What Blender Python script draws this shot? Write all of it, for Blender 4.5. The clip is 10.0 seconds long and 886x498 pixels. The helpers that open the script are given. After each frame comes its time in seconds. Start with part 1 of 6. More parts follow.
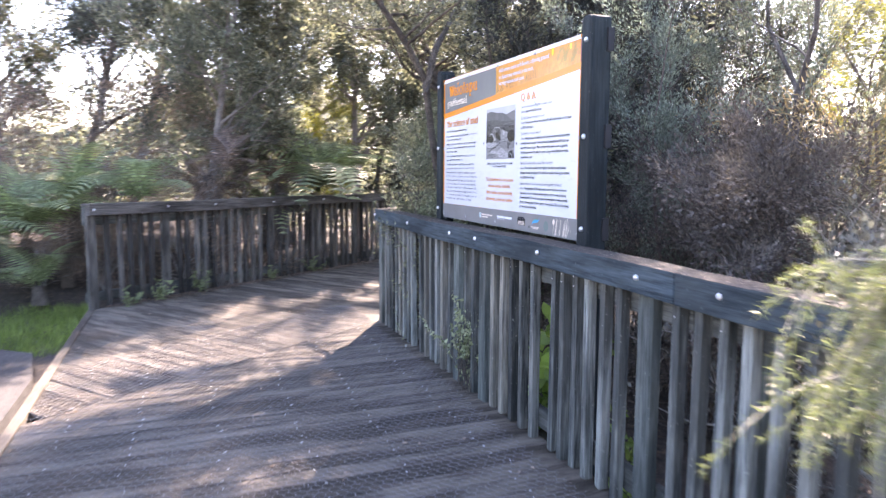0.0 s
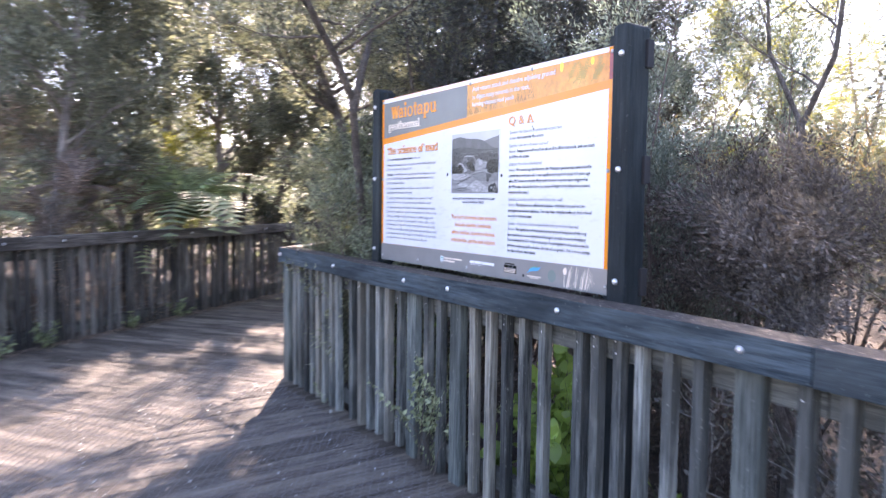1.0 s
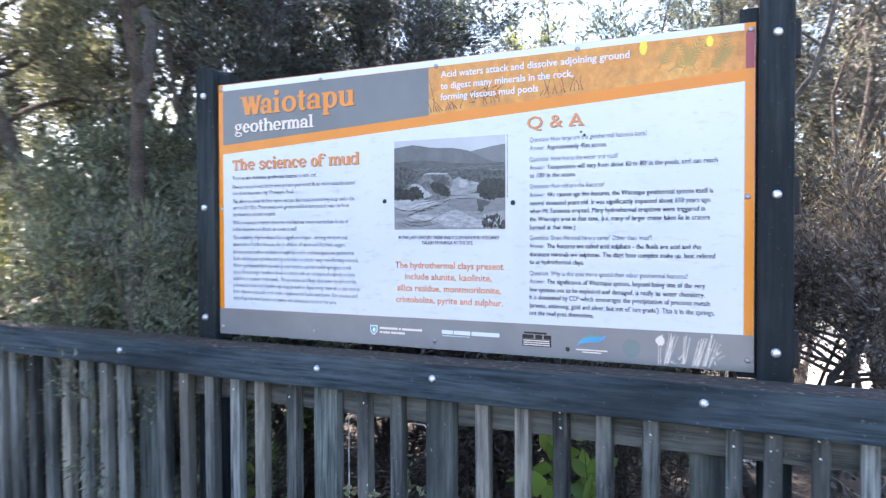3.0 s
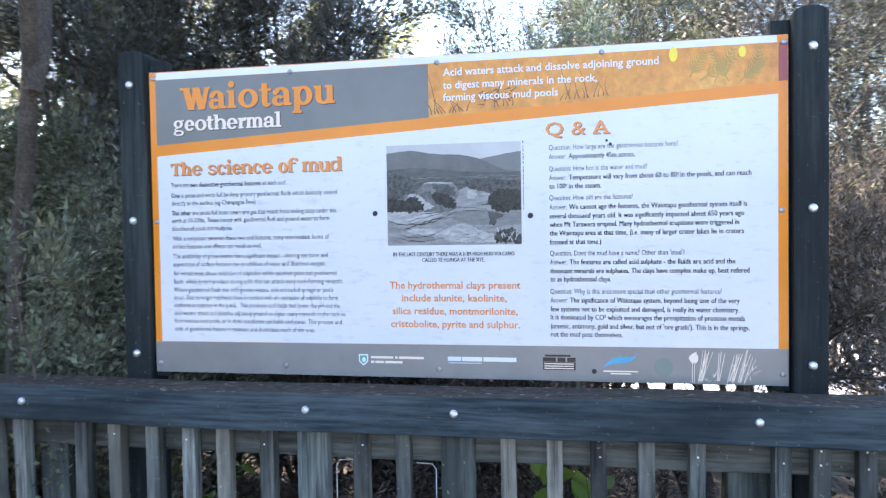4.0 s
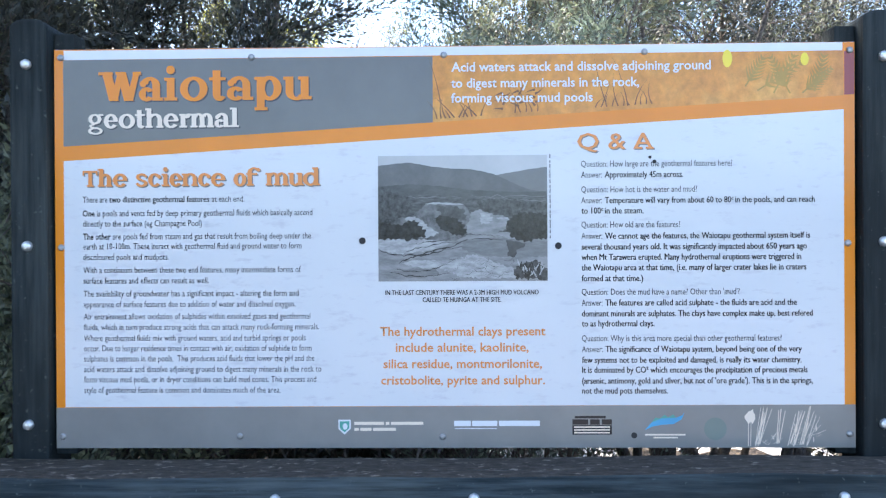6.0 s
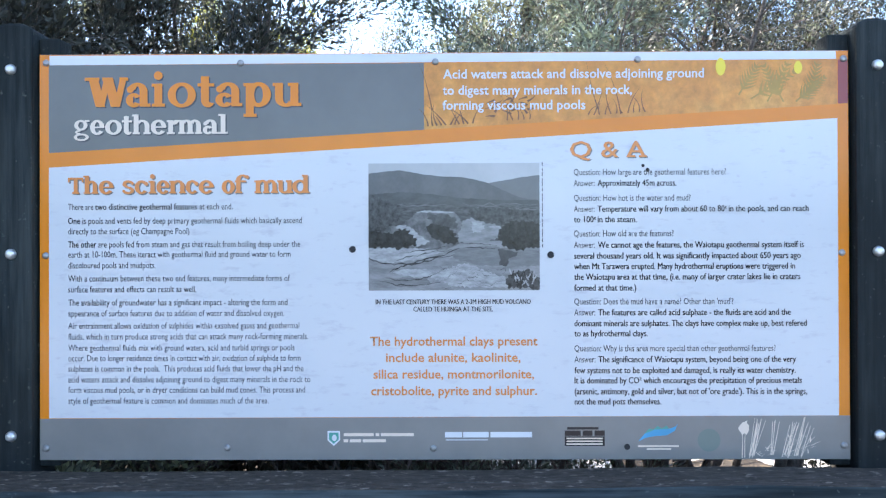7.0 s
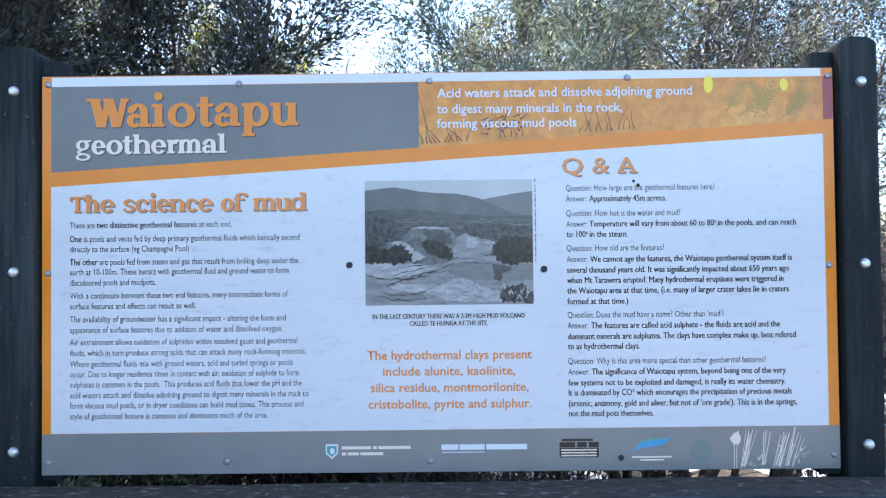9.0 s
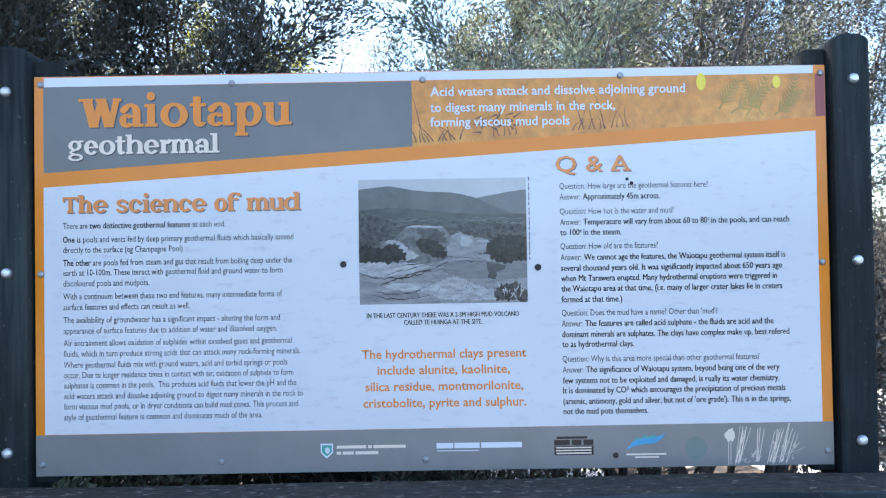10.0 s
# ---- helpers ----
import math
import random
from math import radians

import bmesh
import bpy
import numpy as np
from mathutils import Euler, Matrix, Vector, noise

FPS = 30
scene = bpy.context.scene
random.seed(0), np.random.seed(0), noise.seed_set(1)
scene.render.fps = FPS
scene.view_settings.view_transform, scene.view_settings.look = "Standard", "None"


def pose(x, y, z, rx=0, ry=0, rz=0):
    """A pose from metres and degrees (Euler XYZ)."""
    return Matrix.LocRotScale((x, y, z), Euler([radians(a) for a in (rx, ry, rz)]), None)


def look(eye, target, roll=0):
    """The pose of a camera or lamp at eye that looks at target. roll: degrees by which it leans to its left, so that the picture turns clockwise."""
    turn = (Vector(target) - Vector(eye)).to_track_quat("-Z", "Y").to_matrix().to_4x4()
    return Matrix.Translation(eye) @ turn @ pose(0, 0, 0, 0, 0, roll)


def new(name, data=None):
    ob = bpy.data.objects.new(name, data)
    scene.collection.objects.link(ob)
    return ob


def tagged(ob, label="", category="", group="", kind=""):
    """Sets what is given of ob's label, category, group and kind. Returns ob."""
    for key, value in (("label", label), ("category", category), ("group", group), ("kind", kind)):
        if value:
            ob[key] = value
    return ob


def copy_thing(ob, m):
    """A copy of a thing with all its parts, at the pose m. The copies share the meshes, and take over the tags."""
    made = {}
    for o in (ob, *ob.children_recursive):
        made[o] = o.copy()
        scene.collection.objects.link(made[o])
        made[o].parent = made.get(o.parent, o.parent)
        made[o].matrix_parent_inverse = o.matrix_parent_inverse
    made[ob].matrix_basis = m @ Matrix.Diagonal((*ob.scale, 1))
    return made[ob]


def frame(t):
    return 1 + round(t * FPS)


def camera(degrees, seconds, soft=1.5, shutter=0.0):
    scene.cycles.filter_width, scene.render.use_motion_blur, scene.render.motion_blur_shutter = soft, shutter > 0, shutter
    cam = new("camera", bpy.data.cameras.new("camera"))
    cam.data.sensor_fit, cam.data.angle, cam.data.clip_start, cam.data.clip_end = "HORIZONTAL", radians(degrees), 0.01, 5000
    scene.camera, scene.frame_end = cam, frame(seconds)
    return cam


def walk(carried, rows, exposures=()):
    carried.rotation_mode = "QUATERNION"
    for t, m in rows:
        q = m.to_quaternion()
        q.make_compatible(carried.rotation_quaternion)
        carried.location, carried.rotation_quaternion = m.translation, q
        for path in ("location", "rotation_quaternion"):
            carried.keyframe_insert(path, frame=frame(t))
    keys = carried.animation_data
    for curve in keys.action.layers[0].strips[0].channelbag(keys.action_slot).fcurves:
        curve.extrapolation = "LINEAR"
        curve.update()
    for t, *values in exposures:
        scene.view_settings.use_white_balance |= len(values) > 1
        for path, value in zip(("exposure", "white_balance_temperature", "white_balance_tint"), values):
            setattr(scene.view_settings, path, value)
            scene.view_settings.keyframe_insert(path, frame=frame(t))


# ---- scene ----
cam = camera(63.2, 10.0, soft=1.25, shutter=0.7)
PATH = [
    (0, (-1.826, -4.12, 1.429), (-1.158, -2.247, 1.214), 0.4),
    (0.5, (-2.018, -3.66, 1.455), (-1.166, -1.86, 1.268), 0.4),
    (1, (-2.131, -3.105, 1.468), (-1.064, -1.419, 1.333), 0.8),
    (1.5, (-2.224, -2.543, 1.477), (-0.935, -1.019, 1.351), 0.8),
    (2, (-2.234, -2.018, 1.484), (-0.748, -0.681, 1.407), 0.5),
    (2.5, (-2.266, -1.488, 1.478), (-0.584, -0.407, 1.433), 0.2),
    (2.7, (-2.26, -1.325, 1.479), (-0.528, -0.325, 1.437), 0.1),
    (4, (-2.206, -0.409, 1.561), (-0.241, -0.039, 1.501), -0.9),
    (4.5, (-2.142, -0.231, 1.571), (-0.155, -0.009, 1.512), -0.8),
    (5, (-2.014, -0.108, 1.584), (-0.018, 0.02, 1.55), -0.5),
    (6.5, (-1.766, -0.004, 1.596), (0.234, 0.015, 1.594), -0.3),
    (7, (-1.778, -0.014, 1.601), (0.222, 0.001, 1.609), -0.2),
    (7.5, (-1.791, -0.022, 1.603), (0.209, -0.007, 1.624), -0.2),
    (8, (-1.801, -0.019, 1.606), (0.199, -0.003, 1.636), -0.3),
    (8.5, (-1.808, -0.024, 1.612), (0.191, -0.009, 1.646), -0.4),
    (9, (-1.812, -0.022, 1.61), (0.188, -0.012, 1.65), -0.6),
    (9.5, (-1.811, -0.026, 1.609), (0.188, -0.02, 1.65), -0.7),
    (10, (-1.812, -0.029, 1.612), (0.188, -0.028, 1.646), -0.9),
]
walk(cam, [(t, look(eye, target, roll)) for t, eye, target, roll in PATH], [(0.0, 3.35, 6850, 29), (0.6, 3.3, 6800, 30), (1.2, 3.2, 6600, 29), (2.0, 3.12, 6400, 25), (2.7, 3.0, 6350, 21), (4.0, 2.87, 6400, 16), (5.0, 2.72, 6350, 12), (6.5, 2.6, 6150, 12), (10.0, 2.47, 5880, 11)])


# ---- world, sun, exposure ----
SUN_AZIMUTH, SUN_HEIGHT = 29.0, 38.0      # degrees clockwise from +y, and above the horizon
world = bpy.data.worlds.new("world")
scene.world = world
world.use_nodes = True
wn = world.node_tree
sky = wn.nodes.new("ShaderNodeTexSky")
sky.sky_type = "NISHITA"
sky.sun_disc = False
sky.sun_elevation = radians(SUN_HEIGHT)
sky.sun_rotation = radians(SUN_AZIMUTH)
sky.air_density, sky.dust_density, sky.ozone_density = 1.0, 0.7, 1.3
wn.nodes["Background"].inputs["Strength"].default_value = 0.11
wn.links.new(sky.outputs[0], wn.nodes["Background"].inputs["Color"])

sun = new("sun", bpy.data.lights.new("sun", "SUN"))
sun.data.energy, sun.data.angle, sun.data.color = 5.0, radians(0.55), (1.0, 0.90, 0.76)
to_sun = Vector((math.sin(radians(SUN_AZIMUTH)) * math.cos(radians(SUN_HEIGHT)), math.cos(radians(SUN_AZIMUTH)) * math.cos(radians(SUN_HEIGHT)), math.sin(radians(SUN_HEIGHT))))
sun.matrix_world = look(to_sun * 60, (0, 0, 0))


# ---- materials ----
def material(name):
    m = bpy.data.materials.new(name)
    m.use_nodes = True
    nt = m.node_tree
    return m, nt, nt.nodes["Principled BSDF"]


def node(nt, kind, **values):
    n = nt.nodes.new("ShaderNode" + kind)
    for key, value in values.items():
        if key in n.inputs:
            n.inputs[key].default_value = value
    return n


def ramp(nt, fac, stops):
    r = nt.nodes.new("ShaderNodeValToRGB")
    while len(r.color_ramp.elements) < len(stops):
        r.color_ramp.elements.new(0.5)
    for e, (p, c) in zip(r.color_ramp.elements, stops):
        e.position, e.color = p, (*c, 1)
    nt.links.new(fac, r.inputs[0])
    return r.outputs[0]


def mixed(nt, fac, a, b, blend="MIX"):
    n = nt.nodes.new("ShaderNodeMix")
    n.data_type, n.blend_type = "RGBA", blend
    for socket, value in ((n.inputs[0], fac), (n.inputs[6], a), (n.inputs[7], b)):
        if isinstance(value, (int, float)):
            socket.default_value = value
        elif isinstance(value, tuple):
            socket.default_value = (*value, 1)
        else:
            nt.links.new(value, socket)
    return n.outputs[2]


def coords(nt, scale=(1, 1, 1), which="Object", shift=None):
    tc = nt.nodes.new("ShaderNodeTexCoord")
    mp = nt.nodes.new("ShaderNodeMapping")
    mp.inputs["Scale"].default_value = scale
    nt.links.new(tc.outputs[which], mp.inputs["Vector"])
    if shift is not None:
        add = nt.nodes.new("ShaderNodeVectorMath")
        add.operation = "MULTIPLY_ADD"
        nt.links.new(shift, add.inputs[0])
        add.inputs[1].default_value = (37.0, 17.0, 53.0)
        nt.links.new(mp.outputs[0], add.inputs[2])
        return add.outputs[0]
    return mp.outputs[0]


def noisy(nt, vector, scale, detail=4.0, rough=0.6):
    n = node(nt, "TexNoise", Scale=scale, Detail=detail, Roughness=rough)
    nt.links.new(vector, n.inputs["Vector"])
    return n.outputs["Fac"]


def bumped(nt, b, height, strength, distance):
    n = node(nt, "Bump", Strength=strength, Distance=distance)
    nt.links.new(height, n.inputs["Height"])
    nt.links.new(n.outputs[0], b.inputs["Normal"])


def wood(name, dark, light, along=2, stain=(0.3, 0.32, 0.27), stained=0.25, rough=0.75, spread=0.35, worn=None):
    """Weathered timber: streaks along one local axis, blotches, lichen and a tone of its own for each piece."""
    m, nt, b = material(name)
    info = nt.nodes.new("ShaderNodeObjectInfo")
    scale = [26.0, 26.0, 26.0]
    scale[along] = 1.3
    grain = noisy(nt, coords(nt, scale, shift=info.outputs["Random"]), 3.0, 6.0, 0.65)
    scale2 = [5.0, 5.0, 5.0]
    scale2[along] = 1.2
    blotch = noisy(nt, coords(nt, scale2, shift=info.outputs["Random"]), 1.6, 5.0, 0.65)
    speck = noisy(nt, coords(nt, (1, 1, 1), shift=info.outputs["Random"]), 60.0, 3.0, 0.6)
    c = ramp(nt, grain, [(0.36, dark), (0.66, light)])
    tone = node(nt, "MapRange", **{"To Min": 1 - spread, "To Max": 1 + spread})
    nt.links.new(info.outputs["Random"], tone.inputs["Value"])
    c = mixed(nt, 1.0, c, tone.outputs[0], "MULTIPLY")
    c = mixed(nt, ramp(nt, blotch, [(0.44, (0, 0, 0)), (0.66, (stained * 2,) * 3)]), c, stain)
    damp = noisy(nt, coords(nt, scale2, shift=info.outputs["Random"]), 0.9, 4.0, 0.6)
    c = mixed(nt, ramp(nt, damp, [(0.40, (0.75, 0.75, 0.75)), (0.56, (0, 0, 0))]), c, tuple(v * 0.7 for v in dark))
    c = mixed(nt, ramp(nt, speck, [(0.66, (0, 0, 0)), (0.75, (0.5, 0.5, 0.5))]), c, tuple(min(1, v * 1.7) for v in stain))
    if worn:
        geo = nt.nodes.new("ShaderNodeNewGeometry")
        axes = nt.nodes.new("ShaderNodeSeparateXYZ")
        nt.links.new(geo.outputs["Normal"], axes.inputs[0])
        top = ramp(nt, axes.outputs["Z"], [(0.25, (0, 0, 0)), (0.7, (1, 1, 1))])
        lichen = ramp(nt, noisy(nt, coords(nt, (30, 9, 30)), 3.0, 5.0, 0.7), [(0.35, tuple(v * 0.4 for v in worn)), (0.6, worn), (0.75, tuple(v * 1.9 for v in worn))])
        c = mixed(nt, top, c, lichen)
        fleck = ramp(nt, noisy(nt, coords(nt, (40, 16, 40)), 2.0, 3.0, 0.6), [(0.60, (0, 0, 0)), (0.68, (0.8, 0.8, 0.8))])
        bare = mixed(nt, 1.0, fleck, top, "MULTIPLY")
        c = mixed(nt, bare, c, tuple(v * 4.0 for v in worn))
    nt.links.new(c, b.inputs["Base Color"])
    b.inputs["Roughness"].default_value, b.inputs["Specular IOR Level"].default_value = rough, 0.25
    bumped(nt, b, grain, 0.5, 0.004)
    return m


def foliage(name, dark, light, glow=0.4, rough=0.55, brown=None):
    """Leaves: each leaf its own tone, light shining through."""
    m, nt, b = material(name)
    geo = nt.nodes.new("ShaderNodeNewGeometry")
    info = nt.nodes.new("ShaderNodeObjectInfo")
    patch = noisy(nt, coords(nt), 1.3, 2.0)
    c = ramp(nt, geo.outputs["Random Per Island"], [(0.0, dark), (0.75, light), (1.0, tuple(min(1.0, v * 1.5) for v in light))])
    c = mixed(nt, ramp(nt, patch, [(0.35, (0, 0, 0)), (0.65, (0.55, 0.55, 0.55))]), c, brown or tuple(v * 0.45 for v in dark))
    tone = node(nt, "MapRange", **{"To Min": 0.75, "To Max": 1.25})
    nt.links.new(info.outputs["Random"], tone.inputs["Value"])
    c = mixed(nt, 1.0, c, tone.outputs[0], "MULTIPLY")
    nt.links.new(c, b.inputs["Base Color"])
    b.inputs["Roughness"].default_value = rough
    shine = node(nt, "BsdfTranslucent")
    bright = mixed(nt, 1.0, c, (1.25, 1.32, 0.95), "MULTIPLY")
    nt.links.new(bright, shine.inputs["Color"])
    mix = node(nt, "MixShader", Fac=glow)
    nt.links.new(b.outputs[0], mix.inputs[1])
    nt.links.new(shine.outputs[0], mix.inputs[2])
    nt.links.new(mix.outputs[0], nt.nodes["Material Output"].inputs["Surface"])
    return m


def plain(name, colour, rough=0.5, metal=0.0, vary=0.12, scale=30.0, bump=0.0):
    m, nt, b = material(name)
    n = noisy(nt, coords(nt), scale, 5.0)
    c = ramp(nt, n, [(0.3, tuple(v * (1 - vary) for v in colour)), (0.7, tuple(min(1, v * (1 + vary)) for v in colour))])
    nt.links.new(c, b.inputs["Base Color"])
    b.inputs["Roughness"].default_value, b.inputs["Metallic"].default_value = rough, metal
    if bump:
        bumped(nt, b, n, bump, 0.01)
    return m


def earth(name, dark, light, scale, bump=0.6, rough=0.95, fleck=None):
    m, nt, b = material(name)
    v = coords(nt)
    big, small = noisy(nt, v, scale, 6.0, 0.7), noisy(nt, v, scale * 14, 5.0, 0.7)
    c = ramp(nt, big, [(0.3, dark), (0.7, light)])
    c = mixed(nt, 1.0, c, ramp(nt, small, [(0.3, (0.5, 0.5, 0.5)), (0.7, (1.4, 1.4, 1.4))]), "MULTIPLY")
    if fleck:
        c = mixed(nt, ramp(nt, noisy(nt, v, scale * 9, 2.0), [(0.6, (0, 0, 0)), (0.68, (1, 1, 1))]), c, fleck)
    nt.links.new(c, b.inputs["Base Color"])
    b.inputs["Roughness"].default_value = rough
    bumped(nt, b, small, bump, 0.03)
    return m


def printed(name, colour, fade=0.06, rough=0.2):
    """Ink on a laminated panel: faded in patches, with faint smears."""
    m, nt, b = material(name)
    v = coords(nt, (1, 1, 1))
    big = noisy(nt, v, 3.0, 5.0, 0.65)
    c = ramp(nt, big, [(0.3, tuple(x * (1 - fade) for x in colour)), (0.7, tuple(min(1, x * (1 + fade)) for x in colour))])
    nt.links.new(c, b.inputs["Base Color"])
    b.inputs["Roughness"].default_value, b.inputs["IOR"].default_value = rough, 1.45
    return m


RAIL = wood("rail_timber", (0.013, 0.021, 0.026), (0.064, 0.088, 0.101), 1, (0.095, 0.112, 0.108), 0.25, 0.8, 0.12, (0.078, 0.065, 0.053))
POST = wood("post_timber", (0.035, 0.043, 0.040), (0.17, 0.19, 0.172), 2, (0.20, 0.21, 0.18), 0.22, 0.8, 0.25)
SIGN_POST = wood("sign_post_timber", (0.008, 0.0125, 0.0145), (0.030, 0.040, 0.043), 2, (0.075, 0.083, 0.075), 0.12, 0.7, 0.1)
PICKET = wood("picket_timber", (0.030, 0.034, 0.033), (0.235, 0.245, 0.222), 2, (0.29, 0.285, 0.245), 0.3, 0.8, 0.75)
BACK_RAIL = wood("back_rail_timber", (0.040, 0.043, 0.038), (0.175, 0.18, 0.158), 1, (0.20, 0.20, 0.17), 0.3, 0.8, 0.2)
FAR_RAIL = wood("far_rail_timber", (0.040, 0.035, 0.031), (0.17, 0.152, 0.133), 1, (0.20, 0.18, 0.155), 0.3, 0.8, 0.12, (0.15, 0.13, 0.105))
FAR_PICKET = wood("far_picket_timber", (0.026, 0.024, 0.022), (0.21, 0.19, 0.165), 2, (0.27, 0.25, 0.21), 0.3, 0.8, 0.7)
PALE_PICKET = wood("pale_picket_timber", (0.10, 0.095, 0.08), (0.32, 0.30, 0.25), 2, (0.36, 0.33, 0.26), 0.4, 0.85, 0.2)
DECK = wood("deck_timber", (0.044, 0.036, 0.028), (0.22, 0.181, 0.142), 0, (0.27, 0.235, 0.19), 0.3, 0.78, 0.22)
# tan edging timber with the shade lying on it put into the colour
EDGE = wood("shaded_edge_timber", (0.05, 0.039, 0.030), (0.15, 0.12, 0.092), 1, (0.20, 0.175, 0.135), 0.3, 0.85, 0.1)
GALVANISED = plain("galvanised_steel", (0.72, 0.72, 0.72), 0.38, 0.75, 0.1, 80)
DULL_STEEL = plain("dull_steel", (0.36, 0.36, 0.36), 0.45, 0.8, 0.15, 120)
NET_WIRE = plain("netting_wire", (0.22, 0.21, 0.21), 0.55, 0.4, 0.25, 60)
WHITE_WIRE = plain("white_wire", (0.78, 0.78, 0.76), 0.5, 0.0, 0.05)
HOLE = plain("hole_black", (0.012, 0.012, 0.014), 0.6)
BARK = earth("bark", (0.05, 0.042, 0.035), (0.20, 0.165, 0.135), 7.0, 0.9)
PALE_BARK = earth("pale_bark", (0.12, 0.10, 0.085), (0.34, 0.29, 0.25), 7.0, 0.9)
DARK_TWIG = earth("dark_dead_twig", (0.050, 0.043, 0.039), (0.20, 0.175, 0.155), 9.0, 0.5)
GREEN_STEM = earth("green_stem", (0.06, 0.09, 0.025), (0.14, 0.19, 0.06), 9.0, 0.3)
PALE_FLOWER = plain("pale_flower", (0.50, 0.49, 0.41), 0.8)
TWIG = earth("dead_twig", (0.06, 0.046, 0.038), (0.22, 0.175, 0.15), 9.0, 0.5)
LICHEN_TWIG = earth("lichen_twig", (0.16, 0.15, 0.13), (0.46, 0.44, 0.39), 9.0, 0.5)
SOIL = earth("soil", (0.030, 0.023, 0.018), (0.10, 0.078, 0.062), 1.4, 0.9, fleck=(0.13, 0.095, 0.06))
# grey gravel, its base darkened in place of tree shade on the path
GRAVEL = earth("shaded_gravel_path", (0.038, 0.034, 0.032), (0.080, 0.071, 0.066), 2.0, 0.8)
MUD = earth("pale_mud", (0.52, 0.48, 0.45), (0.74, 0.70, 0.66), 0.6, 0.4)
# pale ground added out of view, to throw sunlight back
BOUNCE_GRAVEL = earth("pale_bounce_gravel", (0.30, 0.275, 0.25), (0.46, 0.43, 0.40), 2.5, 0.7)
FINE_LEAF = foliage("fine_dull_leaf", (0.036, 0.039, 0.033), (0.092, 0.097, 0.080), 0.12)
BLUE_LEAF = foliage("blue_green_leaf", (0.125, 0.15, 0.13), (0.29, 0.33, 0.285), 0.4)
DRY_LEAF = foliage("dry_orange_leaf", (0.28, 0.19, 0.10), (0.50, 0.37, 0.20), 0.4)
# distant leaves, lightened so the colour carries the haze
HAZY_WOOD_LEAF = foliage("hazy_distant_leaf", (0.115, 0.120, 0.098), (0.25, 0.255, 0.20), 0.45)
KANUKA = foliage("kanuka_leaf", (0.092, 0.094, 0.072), (0.235, 0.235, 0.175), 0.45)
DARK_LEAF = foliage("dark_leaf", (0.035, 0.041, 0.033), (0.092, 0.10, 0.078), 0.2)
MANUKA = foliage("manuka_leaf", (0.10, 0.108, 0.075), (0.28, 0.29, 0.20), 0.4)
YELLOW_LEAF = foliage("yellow_green_leaf", (0.12, 0.13, 0.03), (0.30, 0.29, 0.06), 0.5)
FERN = foliage("fern_frond", (0.15, 0.19, 0.095), (0.30, 0.36, 0.19), 0.42, brown=(0.20, 0.20, 0.11))
DEAD_FERN = foliage("dead_fern_frond", (0.125, 0.085, 0.068), (0.31, 0.22, 0.175), 0.3)
BROAD = foliage("broad_leaf", (0.15, 0.23, 0.055), (0.30, 0.42, 0.11), 0.5, 0.4)
PALE_WEED = foliage("pale_weed_leaf", (0.15, 0.18, 0.085), (0.38, 0.41, 0.25), 0.3)
GREY_LEAF = foliage("grey_green_leaf", (0.060, 0.058, 0.050), (0.175, 0.168, 0.142), 0.18)
NEEDLE = foliage("needle_leaf", (0.095, 0.115, 0.05), (0.23, 0.26, 0.12), 0.3)
WOODS = earth("distant_woods", (0.018, 0.026, 0.014), (0.075, 0.085, 0.045), 0.7, 0.8)
BRUSH_LEAF = foliage("dry_brush", (0.070, 0.058, 0.050), (0.185, 0.155, 0.135), 0.12, 0.9)
GRASS = foliage("grass_blade", (0.10, 0.15, 0.03), (0.24, 0.31, 0.08), 0.4)


# ---- building blocks ----
def part(name, bm, mat, parent, label="", smooth=False):
    me = bpy.data.meshes.new(name)
    bm.to_mesh(me)
    bm.free()
    return part_of(name, me, mat, parent, label, smooth)


def part_of(name, me, mat, parent, label="", smooth=False):
    if mat is not None and not me.materials:
        me.materials.append(mat)
    if smooth:
        me.polygons.foreach_set("use_smooth", [True] * len(me.polygons))
    ob = new(name, me)
    ob.parent = parent
    return tagged(ob, label)


def thing(name, place=(0, 0, 0), turn=0.0, label="", category="", group="", kind=""):
    ob = new(name)
    ob.matrix_world = pose(*place, 0, 0, turn)
    ob.empty_display_size = 0.1
    return tagged(ob, label, category, group, kind)


def add_box(bm, x0, x1, y0, y1, z0, z1, bevel=0.0):
    made = bmesh.ops.create_cube(bm, size=1, matrix=Matrix.LocRotScale(((x0 + x1) / 2, (y0 + y1) / 2, (z0 + z1) / 2), None, (x1 - x0, y1 - y0, z1 - z0)))
    if bevel:
        edges = list({e for v in made["verts"] for e in v.link_edges})
        bmesh.ops.bevel(bm, geom=edges, offset=bevel, segments=2, affect="EDGES", profile=0.6)
    return bm


def box(x0, x1, y0, y1, z0, z1, bevel=0.0):
    return add_box(bmesh.new(), x0, x1, y0, y1, z0, z1, bevel)


